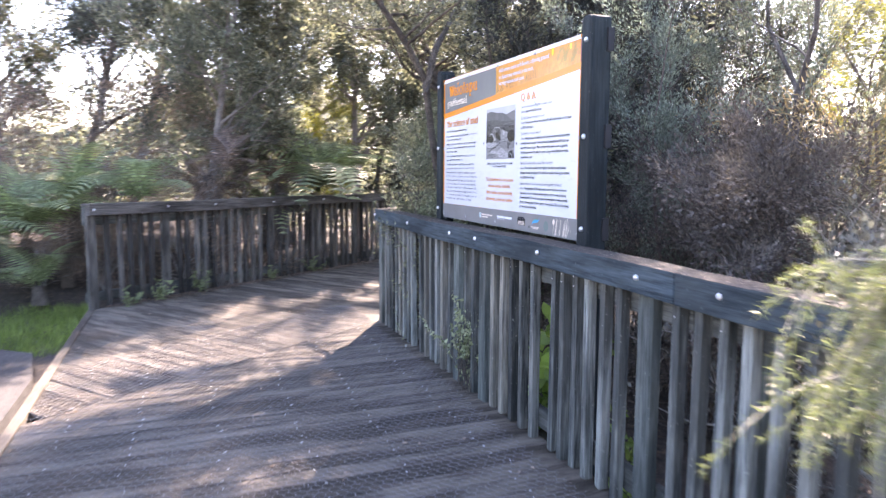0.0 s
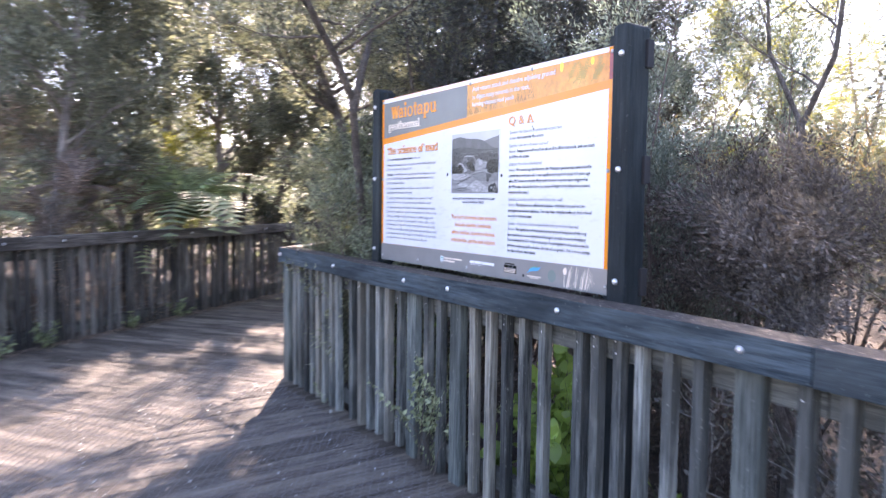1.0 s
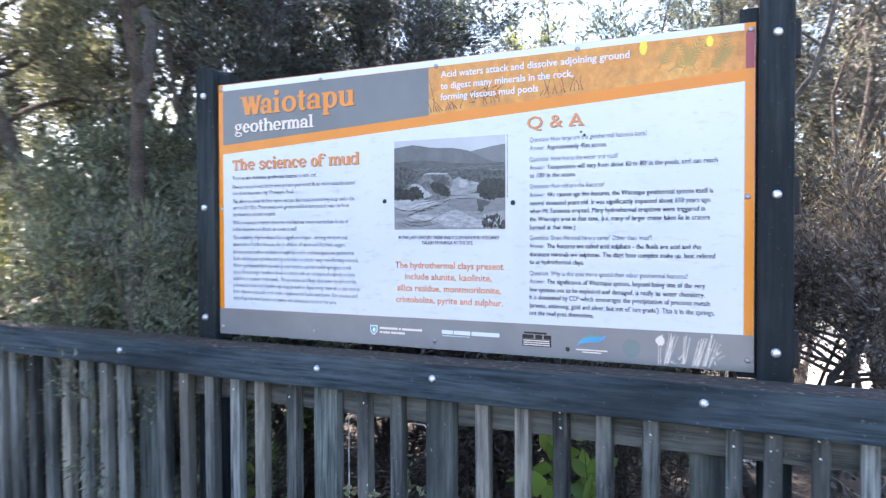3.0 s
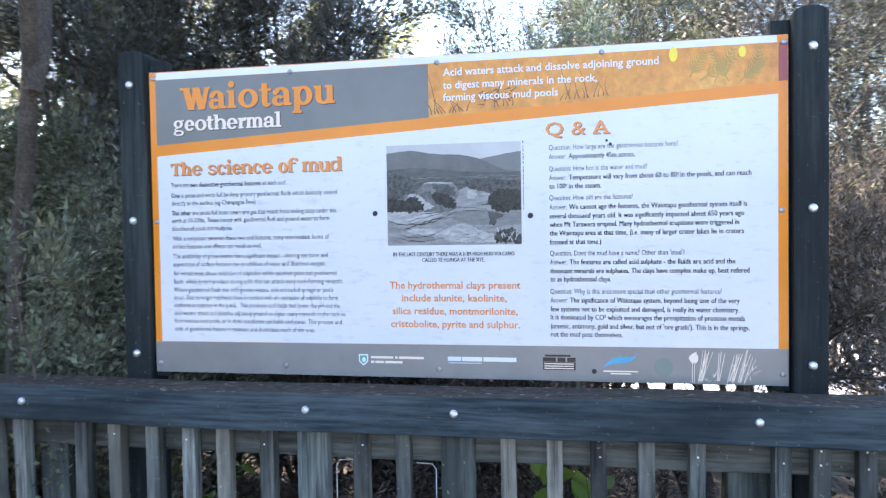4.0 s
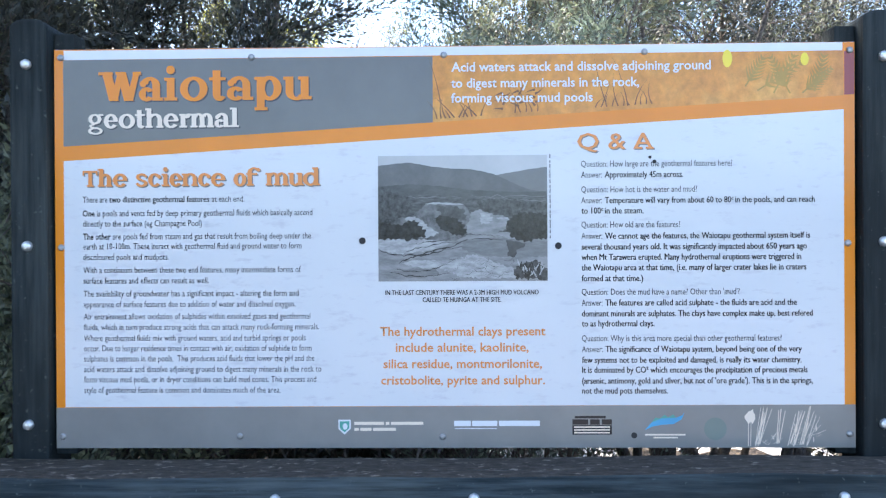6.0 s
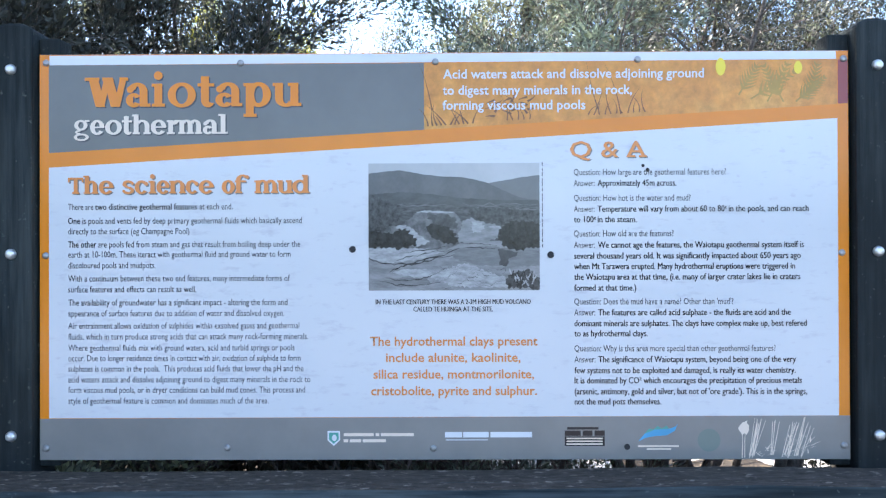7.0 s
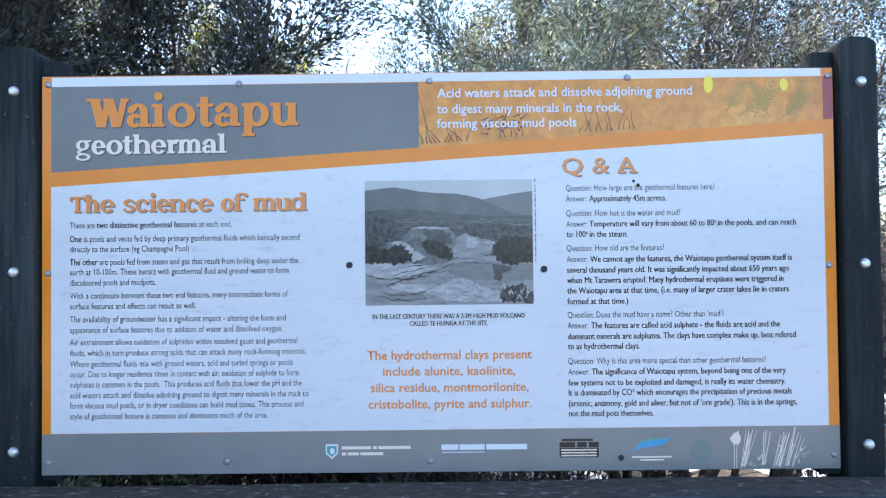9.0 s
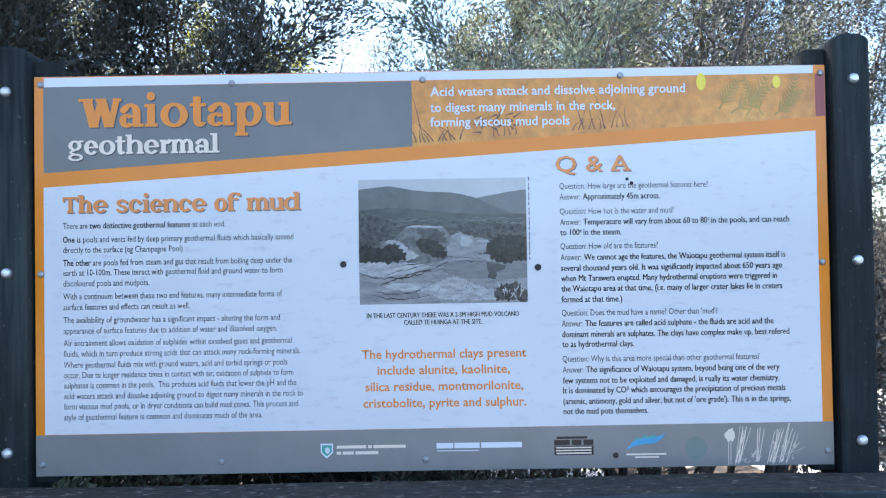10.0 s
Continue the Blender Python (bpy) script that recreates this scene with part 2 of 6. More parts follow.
def dome(r, h, axis=(-1, 0, 0), segs=12):
    """A round bolt head with a washer, its foot at the origin."""
    bm = bmesh.new()
    rings = [(r * 1.0, 0), (r * 1.0, h * 0.25), (r * 0.86, h * 0.62), (r * 0.55, h * 0.9), (0.0, h)]
    last = None
    for rad, z in rings:
        if rad == 0:
            tip = bm.verts.new((0, 0, z))
            for a, c in zip(last, last[1:] + last[:1]):
                bm.faces.new((a, c, tip))
        else:
            ring = [bm.verts.new((rad * math.cos(2 * math.pi * k / segs), rad * math.sin(2 * math.pi * k / segs), z)) for k in range(segs)]
            if last:
                for a, c, d, e in zip(last, last[1:] + last[:1], ring[1:] + ring[:1], ring):
                    bm.faces.new((a, c, d, e))
            last = ring
    bm.transform(Vector((0, 0, 1)).rotation_difference(Vector(axis)).to_matrix().to_4x4())
    return bm


def mesh_from(name, verts, faces):
    me = bpy.data.meshes.new(name)
    me.from_pydata([tuple(v) for v in verts], [], faces)
    me.update()
    return me


def quads_mesh(name, corners):
    """A mesh of loose faces from an array (n, corners, 3)."""
    n, k = corners.shape[:2]
    me = bpy.data.meshes.new(name)
    me.vertices.add(k * n)
    me.vertices.foreach_set("co", np.ascontiguousarray(corners, dtype=np.float32).ravel())
    me.loops.add(k * n)
    me.loops.foreach_set("vertex_index", np.arange(k * n, dtype=np.int32))
    me.polygons.add(n)
    me.polygons.foreach_set("loop_start", np.arange(0, k * n, k, dtype=np.int32))
    me.polygons.foreach_set("loop_total", np.full(n, k, dtype=np.int32))
    me.update(calc_edges=True)
    return me


def unit(v):
    return v / np.maximum(np.linalg.norm(v, axis=-1, keepdims=True), 1e-9)


def leaf_quads(rng, at, along, length, width):
    """A kite-shaped leaf at each place, pointing along, with a random roll."""
    along = unit(along)
    side = unit(np.cross(along, unit(rng.normal(size=at.shape))))
    length, width = length[:, None], width[:, None]
    droop = np.cross(side, along) * length * rng.uniform(-0.15, 0.15, (len(at), 1))
    mid = at + along * length * 0.45 + droop
    return np.stack([at, mid + side * width / 2, at + along * length, mid - side * width / 2], 1)


def leaf_ovals(rng, at, along, length, width):
    """A broad pointed leaf of seven corners at each place."""
    along = unit(along)
    side = unit(np.cross(along, unit(rng.normal(size=at.shape) + np.array([0, 0, 2.0]))))
    length, width = length[:, None], width[:, None]
    rows = [(0.0, 0.12), (0.25, 0.85), (0.5, 1.0), (0.78, 0.62)]
    left = [at + along * length * f + side * width * w / 2 for f, w in rows]
    right = [at + along * length * f - side * width * w / 2 for f, w in rows]
    return np.stack(left + [at + along * length] + right[:0:-1], 1)


def leaf_slivers(rng, at, along, length, width):
    """A three-cornered leaf at each place, for foliage that stays far or fine."""
    along = unit(along)
    side = unit(np.cross(along, unit(rng.normal(size=at.shape))))
    length, width = length[:, None], width[:, None]
    return np.stack([at - side * width * 0.55, at + along * length * 0.25 + side * width * 0.6, at + along * length], 1)


def tubes_mesh(name, paths):
    """One mesh of many tapered tubes, given as (points, radii, sides)."""
    verts, faces = [], []
    for points, radii, sides in paths:
        points = np.asarray(points, float)
        base = len(verts)
        n = len(points)
        for k in range(n):
            ahead = unit(points[min(k + 1, n - 1)] - points[max(k - 1, 0)])
            helper = np.array([1.0, 0, 0]) if abs(ahead[0]) < 0.8 else np.array([0, 1.0, 0])
            u = unit(np.cross(ahead, helper))
            w = np.cross(ahead, u)
            for s in range(sides):
                a = 2 * math.pi * s / sides
                verts.append(points[k] + radii[k] * (math.cos(a) * u + math.sin(a) * w))
        for k in range(n - 1):
            for s in range(sides):
                a, b = base + k * sides + s, base + k * sides + (s + 1) % sides
                faces.append((a, b, b + sides, a + sides))
        faces.append(tuple(base + (n - 1) * sides + s for s in range(sides)))
    me = mesh_from(name, verts, faces)
    me.polygons.foreach_set("use_smooth", [True] * len(me.polygons))
    return me


def wander(rng, start, way, length, steps, bend, lift=0.0):
    """A crooked line of points."""
    pts, d = [np.array(start, float)], unit(np.array(way, float))
    for _ in range(steps):
        d = unit(d + rng.normal(size=3) * bend + np.array([0, 0, lift]))
        pts.append(pts[-1] + d * length / steps)
    return np.array(pts)


def plant_meshes(seed, height, radius, stems=1, lean=(0, 0), clear=0.35, limbs=16, limb=0.42, rise=0.5, twigs=7, twig=0.22,
                 leaves=12000, leaf=(0.03, 0.011), clump=0.10, bare=0.0, top_lift=0.06, droop=0.0, bend=0.10, line=None,  shape=leaf_slivers):
    """Trunk, limbs and twigs as one mesh, and the leaves round the twigs as another."""
    rng = np.random.default_rng(seed)
    paths, tips = [], []
    for s in range(stems):
        a = 2 * math.pi * s / max(stems, 1) + rng.uniform(0, 1)
        out = 0.25 if stems > 1 else 0.0
        way = (lean[0] + out * math.cos(a), lean[1] + out * math.sin(a), 1)
        h = height * rng.uniform(0.82, 1.0) if s else height
        trunk = wander(rng, (0.05 * out * math.cos(a), 0.05 * out * math.sin(a), 0), way, h, 12, bend, top_lift)
        if line is not None:
            knots = np.array(line[s], float)
            trunk = np.stack([np.interp(np.linspace(0, 1, 13), np.linspace(0, 1, len(knots)), knots[:, a]) for a in range(3)], 1)
        r0 = radius * (0.7 if stems > 1 else 1)
        radii = r0 * (1 - np.linspace(0, 1, 13) ** 1.2 * 0.88)
        if line is not None and s:
            radii = radii * 0.75
        else:
            radii[0] *= 1.25
        paths.append((trunk, radii, 8))
        for k in range(limbs // stems):
            f = clear + (1 - clear) * ((k + rng.uniform(0, 0.9)) / max(1, limbs // stems))
            at = min(11, int(f * 12))
            start = trunk[at] + (trunk[at + 1] - trunk[at]) * (f * 12 - at if f < 1 else 0.9)
            b = rng.uniform(0, 2 * math.pi)
            size = height * limb * (1.15 - 0.75 * f) * rng.uniform(0.7, 1.2)
            way = (math.cos(b), math.sin(b), rise + 0.6 * f + rng.normal() * 0.15)
            arm = wander(rng, start, way, size, 7, 0.14, 0.03 - droop)
            r1 = radii[at] * 0.5
            paths.append((arm, r1 * (1 - np.linspace(0, 1, 8) * 0.82), 5))
            for _ in range(twigs):
                j = rng.integers(2, 8)
                g = unit(arm[min(7, j)] - arm[j - 1])
                tw = wander(rng, arm[j], g + rng.normal(size=3) * 0.65 + np.array([0, 0, 0.25 - 1.5 * droop]), height * twig * 0.45 * rng.uniform(0.6, 1.3), 4, 0.22, -droop)
                paths.append((tw, max(0.0025, r1 * 0.22) * (1 - np.linspace(0, 1, 5) * 0.7), 3))
                tips.append(tw)
            tips.append(arm[3:])
        tips.append(trunk[9:])
    bark = tubes_mesh("trunk", paths)
    if leaves == 0:
        return bark, None
    if bare:
        tips = [t for t in tips if rng.random() > bare]
    lengths = np.array([np.linalg.norm(np.diff(t, axis=0), axis=1).sum() for t in tips])
    pick = rng.choice(len(tips), leaves, p=lengths / lengths.sum())
    dense = rng.uniform(0.25, 1.6, len(tips))
    places, ways = [], []
    for n, t in enumerate(tips):
        m = int((pick == n).sum() * dense[n])
        if m == 0:
            continue
        w = rng.uniform(0.15, 1, m) * (len(t) - 1)
        k = np.minimum(w.astype(int), len(t) - 2)
        p = t[k] + (t[k + 1] - t[k]) * (w - k)[:, None]
        away = rng.normal(size=(m, 3))
        places.append(p + away * clump * rng.uniform(0.1, 0.75, (m, 1)))
        ways.append(unit(away) * 0.8 + unit(t[k + 1] - t[k]) * 0.9 + np.array([0, 0, 0.1 - droop]))
    at, way = np.concatenate(places), np.concatenate(ways)
    size = rng.uniform(0.6, 1.35, len(at))
    crown = quads_mesh("crown", shape(rng, at, way, leaf[0] * size, leaf[1] * size * rng.uniform(0.8, 1.2, len(at))))
    return bark, crown


def plant(kind, meshes, bark, leaf, place, turn, label, category, group=""):
    ob = thing(kind, place, turn, label, category, group)
    part_of("trunk" if "tree" in kind else "stem", meshes[0], bark, ob)
    if meshes[1] is not None:
        part_of("crown" if "tree" in kind else "foliage", meshes[1], leaf, ob)
    return ob


def frond_mesh(rng, length, width, arch, pairs=22, drop=0.0):
    """A fern frond along +x: a bent rib with pairs of toothed leaflets."""
    faces, verts = [], []
    rib = []
    for k in range(pairs + 1):
        f = k / pairs
        rib.append(np.array([length * f * (1 - 0.15 * f), 0.0, arch * length * (f * 1.3 - 1.5 * f * f) - drop * f * f]))
    for k in range(2, pairs):
        f = k / pairs
        ahead = unit(rib[k + 1] - rib[k - 1])
        reach = width * (math.sin(math.pi * min(1, f * 0.86 + 0.12)) ** 0.8) * rng.uniform(0.88, 1.08)
        for s in (-1, 1):
            side = unit(np.array([0.28, s, 0.0]) + np.array([0, 0, -0.22]))
            up = np.cross(ahead, side)
            w = length / pairs * 0.55
            teeth = 5
            for j in range(teeth):
                a, b = j / teeth, (j + 1) / teeth
                p, q = rib[k] + side * reach * a - np.array([0, 0, 0.10 * reach * a * a]), rib[k] + side * reach * b - np.array([0, 0, 0.10 * reach * b * b])
                wa = w * (1 - a) + 0.002
                i = len(verts)
                verts += [p - ahead * wa * 0.55, p + ahead * wa * 0.9, q + ahead * wa * 0.55, q - ahead * wa * 0.25]
                faces.append((i, i + 1, i + 2, i + 3))
    stem = []
    for k in range(pairs):
        for off in (np.array([0, 0.006, 0]), np.array([0, -0.003, 0.006]), np.array([0, -0.003, -0.006])):
            stem.append(rib[k] + off * (1 - 0.8 * k / pairs))
    i = len(verts)
    verts += stem
    for k in range(pairs - 1):
        for s in range(3):
            a, b = i + 3 * k + s, i + 3 * k + (s + 1) % 3
            faces.append((a, b, b + 3, a + 3))
    return mesh_from("frond", verts, faces)


FROND_MESHES = []
for n in range(4):
    FROND_MESHES.append(frond_mesh(np.random.default_rng(40 + n), 1.0, 0.24, 0.42 + 0.09 * n, drop=0.12 * n))
FROND_MESHES_DEAD = [m.copy() for m in FROND_MESHES]


def fern(place, fronds, size, mat, label, seed, trunk=0.0, droop=0.0, group=""):
    """A fern: fronds in a whorl, on a short trunk if it has one."""
    rng = np.random.default_rng(seed)
    ob = thing("tree_fern" if trunk else "fern", place, rng.uniform(0, 360), label, "fern", group)
    if trunk:
        part_of("trunk", tubes_mesh("trunk", [(wander(rng, (0, 0, 0), (0, 0, 1), trunk, 6, 0.06), np.linspace(0.09, 0.06, 7), 9)]), BARK, ob, "fibrous dark trunk")
    store = FROND_MESHES_DEAD if mat is DEAD_FERN else FROND_MESHES
    for k in range(fronds):
        me = store[rng.integers(0, 4)]
        fr = part_of("frond", me, mat, ob)
        s = size * rng.uniform(0.75, 1.1)
        fr.matrix_local = Matrix.LocRotScale((0, 0, trunk), Euler((rng.normal() * 0.2, radians(-38 + rng.uniform(-30, 30) + 40 * droop), 2 * math.pi * k / fronds + rng.normal() * 0.25)), (s, s, s))
    return ob


# ---- ground ----
def smooth(a, b, v):
    t = np.clip((v - a) / (b - a), 0, 1)
    return t * t * (3 - 2 * t)


def ground_height(x, y):
    """Level beside the deck, falling away behind the sign to a pale mud flat, hills beyond."""
    z = -0.10 - 0.02 * np.sin(x * 1.7) * np.cos(y * 1.3)
    behind = smooth(0.2, 7.0, x - 0.15 * np.maximum(y - 2.5, 0) * 3.0)
    z = z - 0.10 * smooth(0.0, 0.5, x) - 0.15 * behind
    z = z + 0.45 * smooth(0.3, 2.5, (y - 4.6) - 0.83 * (x + 1.9)) * smooth(3, -3, x - 1) * smooth(-6.2, -4.8, x)
    z = z + 3.0 * smooth(24, 80, np.hypot(x, y)) + 10 * smooth(80, 400, np.hypot(x, y))
    z = z + 2.2 * np.exp(-(((x - 9.5) / 2.6) ** 2 + ((y - 3.0) / 2.2) ** 2))
    return z


def ground():
    s = np.linspace(-1, 1, 181)
    g = np.sign(s) * (np.abs(s) * 14 + np.abs(s) ** 5 * 486)
    X, Y = np.meshgrid(g, g, indexing="ij")
    Z = ground_height(X, Y) + 0.03 * np.sin(X * 5.1 + Y * 2.3) * np.sin(Y * 4.7 - X * 1.9) * (np.abs(X) < 14)
    verts = np.stack([X, Y, Z], -1).reshape(-1, 3)
    n = len(s)
    faces = [(i * n + j, (i + 1) * n + j, (i + 1) * n + j + 1, i * n + j + 1) for i in range(n - 1) for j in range(n - 1)]
    me = mesh_from("ground", verts, faces)
    part_of("ground", me, SOIL, None, "dark forest soil with leaf litter", True)["kind"] = "structure"


def sheet(name, outline, z, mat, label, thick=0.06):
    bm = bmesh.new()
    face = bm.faces.new([bm.verts.new((x, y, z)) for x, y in outline])
    for v in bmesh.ops.extrude_face_region(bm, geom=[face])["geom"]:
        if isinstance(v, bmesh.types.BMVert):
            v.co.z -= thick
    bmesh.ops.recalc_face_normals(bm, faces=bm.faces)
    return tagged(part(name, bm, mat, None, label), kind="structure")


def backdrop():
    """Wooded rise far behind, closing the place."""
    rng = np.random.default_rng(3)
    n, m = 220, 14
    verts, faces = [], []
    for i in range(n):
        a = math.radians(-75 + 360 * i / (n - 1))
        tall = 4.2 + 1.1 * math.sin(a * 5 + 1) + 0.8 * math.sin(a * 13) + 0.5 * math.sin(a * 31 + 2)
        for j in range(m):
            f = j / (m - 1)
            r = 26 + 14 * f + 0.8 * rng.normal()
            verts.append((r * math.cos(a), r * math.sin(a), -1 + (tall + 1) * (math.sin(f * math.pi / 2) ** 0.6) + 0.35 * rng.normal() * (f > 0.1)))
    for i in range(n - 1):
        for j in range(m - 1):
            faces.append((i * m + j, (i + 1) * m + j, (i + 1) * m + j + 1, i * m + j + 1))
    part_of("backdrop", mesh_from("backdrop", verts, faces), WOODS, None, "dark wooded rise in the distance")["kind"] = "structure"


ground()
backdrop()
sheet("pavement", [(-4.6, -9), (-2.86, -9), (-2.87, 1.4), (-3.0, 2.2), (-3.5, 2.6), (-4.6, 2.9)], -0.022, GRAVEL, "grey compacted gravel path beside the deck, darkened for shade", 0.15)

# unseen sheet, added to reflect in the sign and brighten sign and fence
sheet("bounce_ground", [(-16, -9), (-4.6, -9), (-4.6, 2.9), (-5.2, 4.2), (-5.6, 8.5), (-16, 11)], -0.028, BOUNCE_GRAVEL, "added pale ground out of view beyond the path, bouncing sunlight", 0.15)

sheet("mud_flat", [(3.6, -7), (24, -11), (25, 4.5), (9, 3.0), (6.0, 2.2), (3.8, 1.0)], -0.30, MUD, "pale sunlit mud flat behind the sign", 0.25)

# ---- fences ----
RAIL_TOP, RAIL_LOW, BACK_LOW = 1.071, 0.953, 0.85


def picket_mesh(w, d, h, seed):
    bm = box(-d / 2, d / 2, -w / 2, w / 2, 0, h, 0.004)
    rng = random.Random(seed)
    for v in bm.verts:
        v.co.y += rng.uniform(-0.0015, 0.0015)
        v.co.x += rng.uniform(-0.0015, 0.0015) + 0.004 * math.sin(v.co.z * 2.3 + seed)
    me = bpy.data.meshes.new("picket")
    bm.to_mesh(me)
    bm.free()
    return me


PICKETS = [picket_mesh(0.045, 0.044, 0.99, s) for s in range(4)]
for me in PICKETS[:3]:
    me.materials.append(PICKET)
PICKETS[3].materials.append(PALE_PICKET)
FAR_PICKETS = [picket_mesh(0.045, 0.044, 0.99, s) for s in range(10, 14)]
for me in FAR_PICKETS:
    me.materials.append(FAR_PICKET)
BOLT = bpy.data.meshes.new("bolt")
bm = dome(0.0125, 0.012)
bm.to_mesh(BOLT)
bm.free()
BOLT.materials.append(GALVANISED)
NAIL = bpy.data.meshes.new("nail")
bm = dome(0.0035, 0.0015, segs=6)
bm.to_mesh(NAIL)
bm.free()
NAIL.materials.append(GALVANISED)


def fence(start, turn, length, posts, joints, label, seed, pale=(), set_places=(), rail=None, post_wood=None, pickets=None):
    """A picket fence along its own +y from the start; the walkway lies on its -x side.
    posts: (place, width, set back); rails butt at the joints."""
    rng = random.Random(seed)
    ob = thing("fence", start, turn, label, "fence")
    cuts = [0.0, *joints, length]
    for a, b in zip(cuts, cuts[1:]):
        for name, x0, x1, z0, z1 in (("top_rail", -0.047, 0.0, RAIL_LOW, RAIL_TOP), ("cap", 0.002, 0.105, RAIL_TOP - 0.024, RAIL_TOP - 0.001), ("back_rail", 0.048, 0.092, BACK_LOW, RAIL_TOP - 0.027), ("bottom_rail", 0.048, 0.09, 0.06, 0.16)):
            bm = box(x0, x1, a + 0.002, b - 0.002, z0, z1, 0.005)
            longs = [e for e in bm.edges if abs(e.verts[0].co.y - e.verts[1].co.y) > 0.5]
            bmesh.ops.subdivide_edges(bm, edges=longs, cuts=max(4, int((b - a) * 3)))
            for v in bm.verts:
                wave = 0.004 * math.sin(v.co.y * 2.1 + seed) + 0.0022 * math.sin(v.co.y * 6.3 + v.co.x * 40) + rng.uniform(-0.0012, 0.0012)
                v.co.z += wave
                v.co.x += 0.4 * wave
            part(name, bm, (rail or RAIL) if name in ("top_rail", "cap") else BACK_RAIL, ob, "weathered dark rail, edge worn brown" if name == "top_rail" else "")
    for place, width, back in posts:
        post = part("post", box(0.094, 0.194, place - width / 2, place + width / 2, -0.35, 0.985, 0.006), post_wood or POST, ob) if back else \
            part("post", box(0.002, 0.046, place - width / 2, place + width / 2, -0.06, RAIL_TOP - 0.030, 0.005), post_wood or POST, ob, "wide upright board")
        bolt = part_of("bolt", BOLT, None, ob)
        bolt.matrix_local = pose(-0.047, place, 1.020 + rng.uniform(-0.004, 0.004))
    solid = [(p, w) for p, w, back in posts if not back]
    places = list(set_places)
    if not places:
        edges = sorted([(0.0, 0.0)] + solid + [(length, 0.0)])
        for (p, w), (q, v) in zip(edges, edges[1:]):
            room = (q - v / 2) - (p + w / 2)
            count = max(0, round(room / 0.127) - (1 if room > 0.1 else 0))
            for k in range(count):
                places.append(p + w / 2 + room * (k + 1) / (count + 1) + rng.uniform(-0.012, 0.012))
    for n, place in enumerate(sorted(places)):
        kind = 3 if any(abs(place - p) < 0.03 for p in pale) or rng.random() < 0.05 else rng.randrange(3)
        pk = part_of("picket", (pickets or PICKETS)[kind], None, ob, "pale worn picket" if kind == 3 else "")
        pk.matrix_local = pose(0.0235 + rng.uniform(-0.002, 0.002), place, 0.008 + rng.uniform(-0.01, 0.004), rng.uniform(-0.5, 0.5), rng.uniform(-0.3, 0.3), rng.uniform(-3, 3))
        if rng.random() < 0.6:
            for z in (0.90, 0.945):
                nail = part_of("nail", NAIL, None, ob)
                nail.matrix_local = pose(-0.001, place + rng.uniform(-0.006, 0.006), z + rng.uniform(-0.008, 0.008))
    return ob


Y0 = -6.2
FRONT_X = -0.118
front_posts = [(2.425, 0.10, False), (1.383, 0.11, True), (0.405, 0.10, False), (-0.049, 0.10, False), (-0.882, 0.11, True), (-1.732, 0.10, False), (-2.204, 0.10, True), (-2.95, 0.10, False), (-3.9, 0.10, True), (-4.9, 0.10, False)]
near_pickets = [1.211, 1.079, 0.948, 0.823, 0.702, 0.564, 0.246, 0.112, -0.207, -0.335, -0.466, -0.596, -0.727, -0.955, -1.05, -1.165]
far_left = [1.31 + 0.118 * k for k in range(1, 9)]
far_right = [-1.165 - 0.125 * k for k in range(1, 40) if all(abs(-1.165 - 0.125 * k - p) > 0.085 for p, w, b in front_posts if not b)]
all_pickets = [y - Y0 for y in near_pickets + far_left + far_right]
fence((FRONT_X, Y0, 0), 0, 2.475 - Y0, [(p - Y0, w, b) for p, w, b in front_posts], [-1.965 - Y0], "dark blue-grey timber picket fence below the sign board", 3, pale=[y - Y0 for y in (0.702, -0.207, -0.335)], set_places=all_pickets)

# the same walkway turns; its two further fences run side by side
TURN_PATH = 39.7
way40 = Vector((math.cos(radians(TURN_PATH)), math.sin(radians(TURN_PATH)), 0))
corner = Vector((FRONT_X - 0.02, 2.50, 0))
fence(corner + way40 * 0.05, TURN_PATH - 90, 6.0, [(0.03, 0.08, False), (1.1, 0.10, False), (2.3, 0.10, True), (3.5, 0.10, False), (4.7, 0.10, True), (5.9, 0.10, False)], [3.0], "weathered timber picket fence along the turned walkway", 5)
FAR = Vector((-2.775, 3.905, 0))
FAR_LONG = 9.5
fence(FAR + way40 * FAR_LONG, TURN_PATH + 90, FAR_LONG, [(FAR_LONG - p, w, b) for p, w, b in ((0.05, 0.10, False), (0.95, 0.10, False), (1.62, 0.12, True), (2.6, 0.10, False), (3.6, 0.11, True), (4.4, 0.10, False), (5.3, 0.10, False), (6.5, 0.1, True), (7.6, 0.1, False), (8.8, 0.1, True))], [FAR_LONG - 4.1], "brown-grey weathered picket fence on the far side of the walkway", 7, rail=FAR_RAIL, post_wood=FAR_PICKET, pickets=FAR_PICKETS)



# ---- deck ----
def clip_span(p, d, poly):
    """Where the line p + s d runs inside a convex outline (anticlockwise)."""
    lo, hi = -1e9, 1e9
    for a, b in zip(poly, poly[1:] + poly[:1]):
        e = (b[0] - a[0], b[1] - a[1])
        inside = e[0] * (p[1] - a[1]) - e[1] * (p[0] - a[0])
        rate = e[0] * d[1] - e[1] * d[0]
        if abs(rate) < 1e-9:
            if inside < 0:
                return None
        elif rate > 0:
            lo = max(lo, -inside / rate)
        else:
            hi = min(hi, -inside / rate)
    return (lo, hi) if hi - lo > 0.03 else None


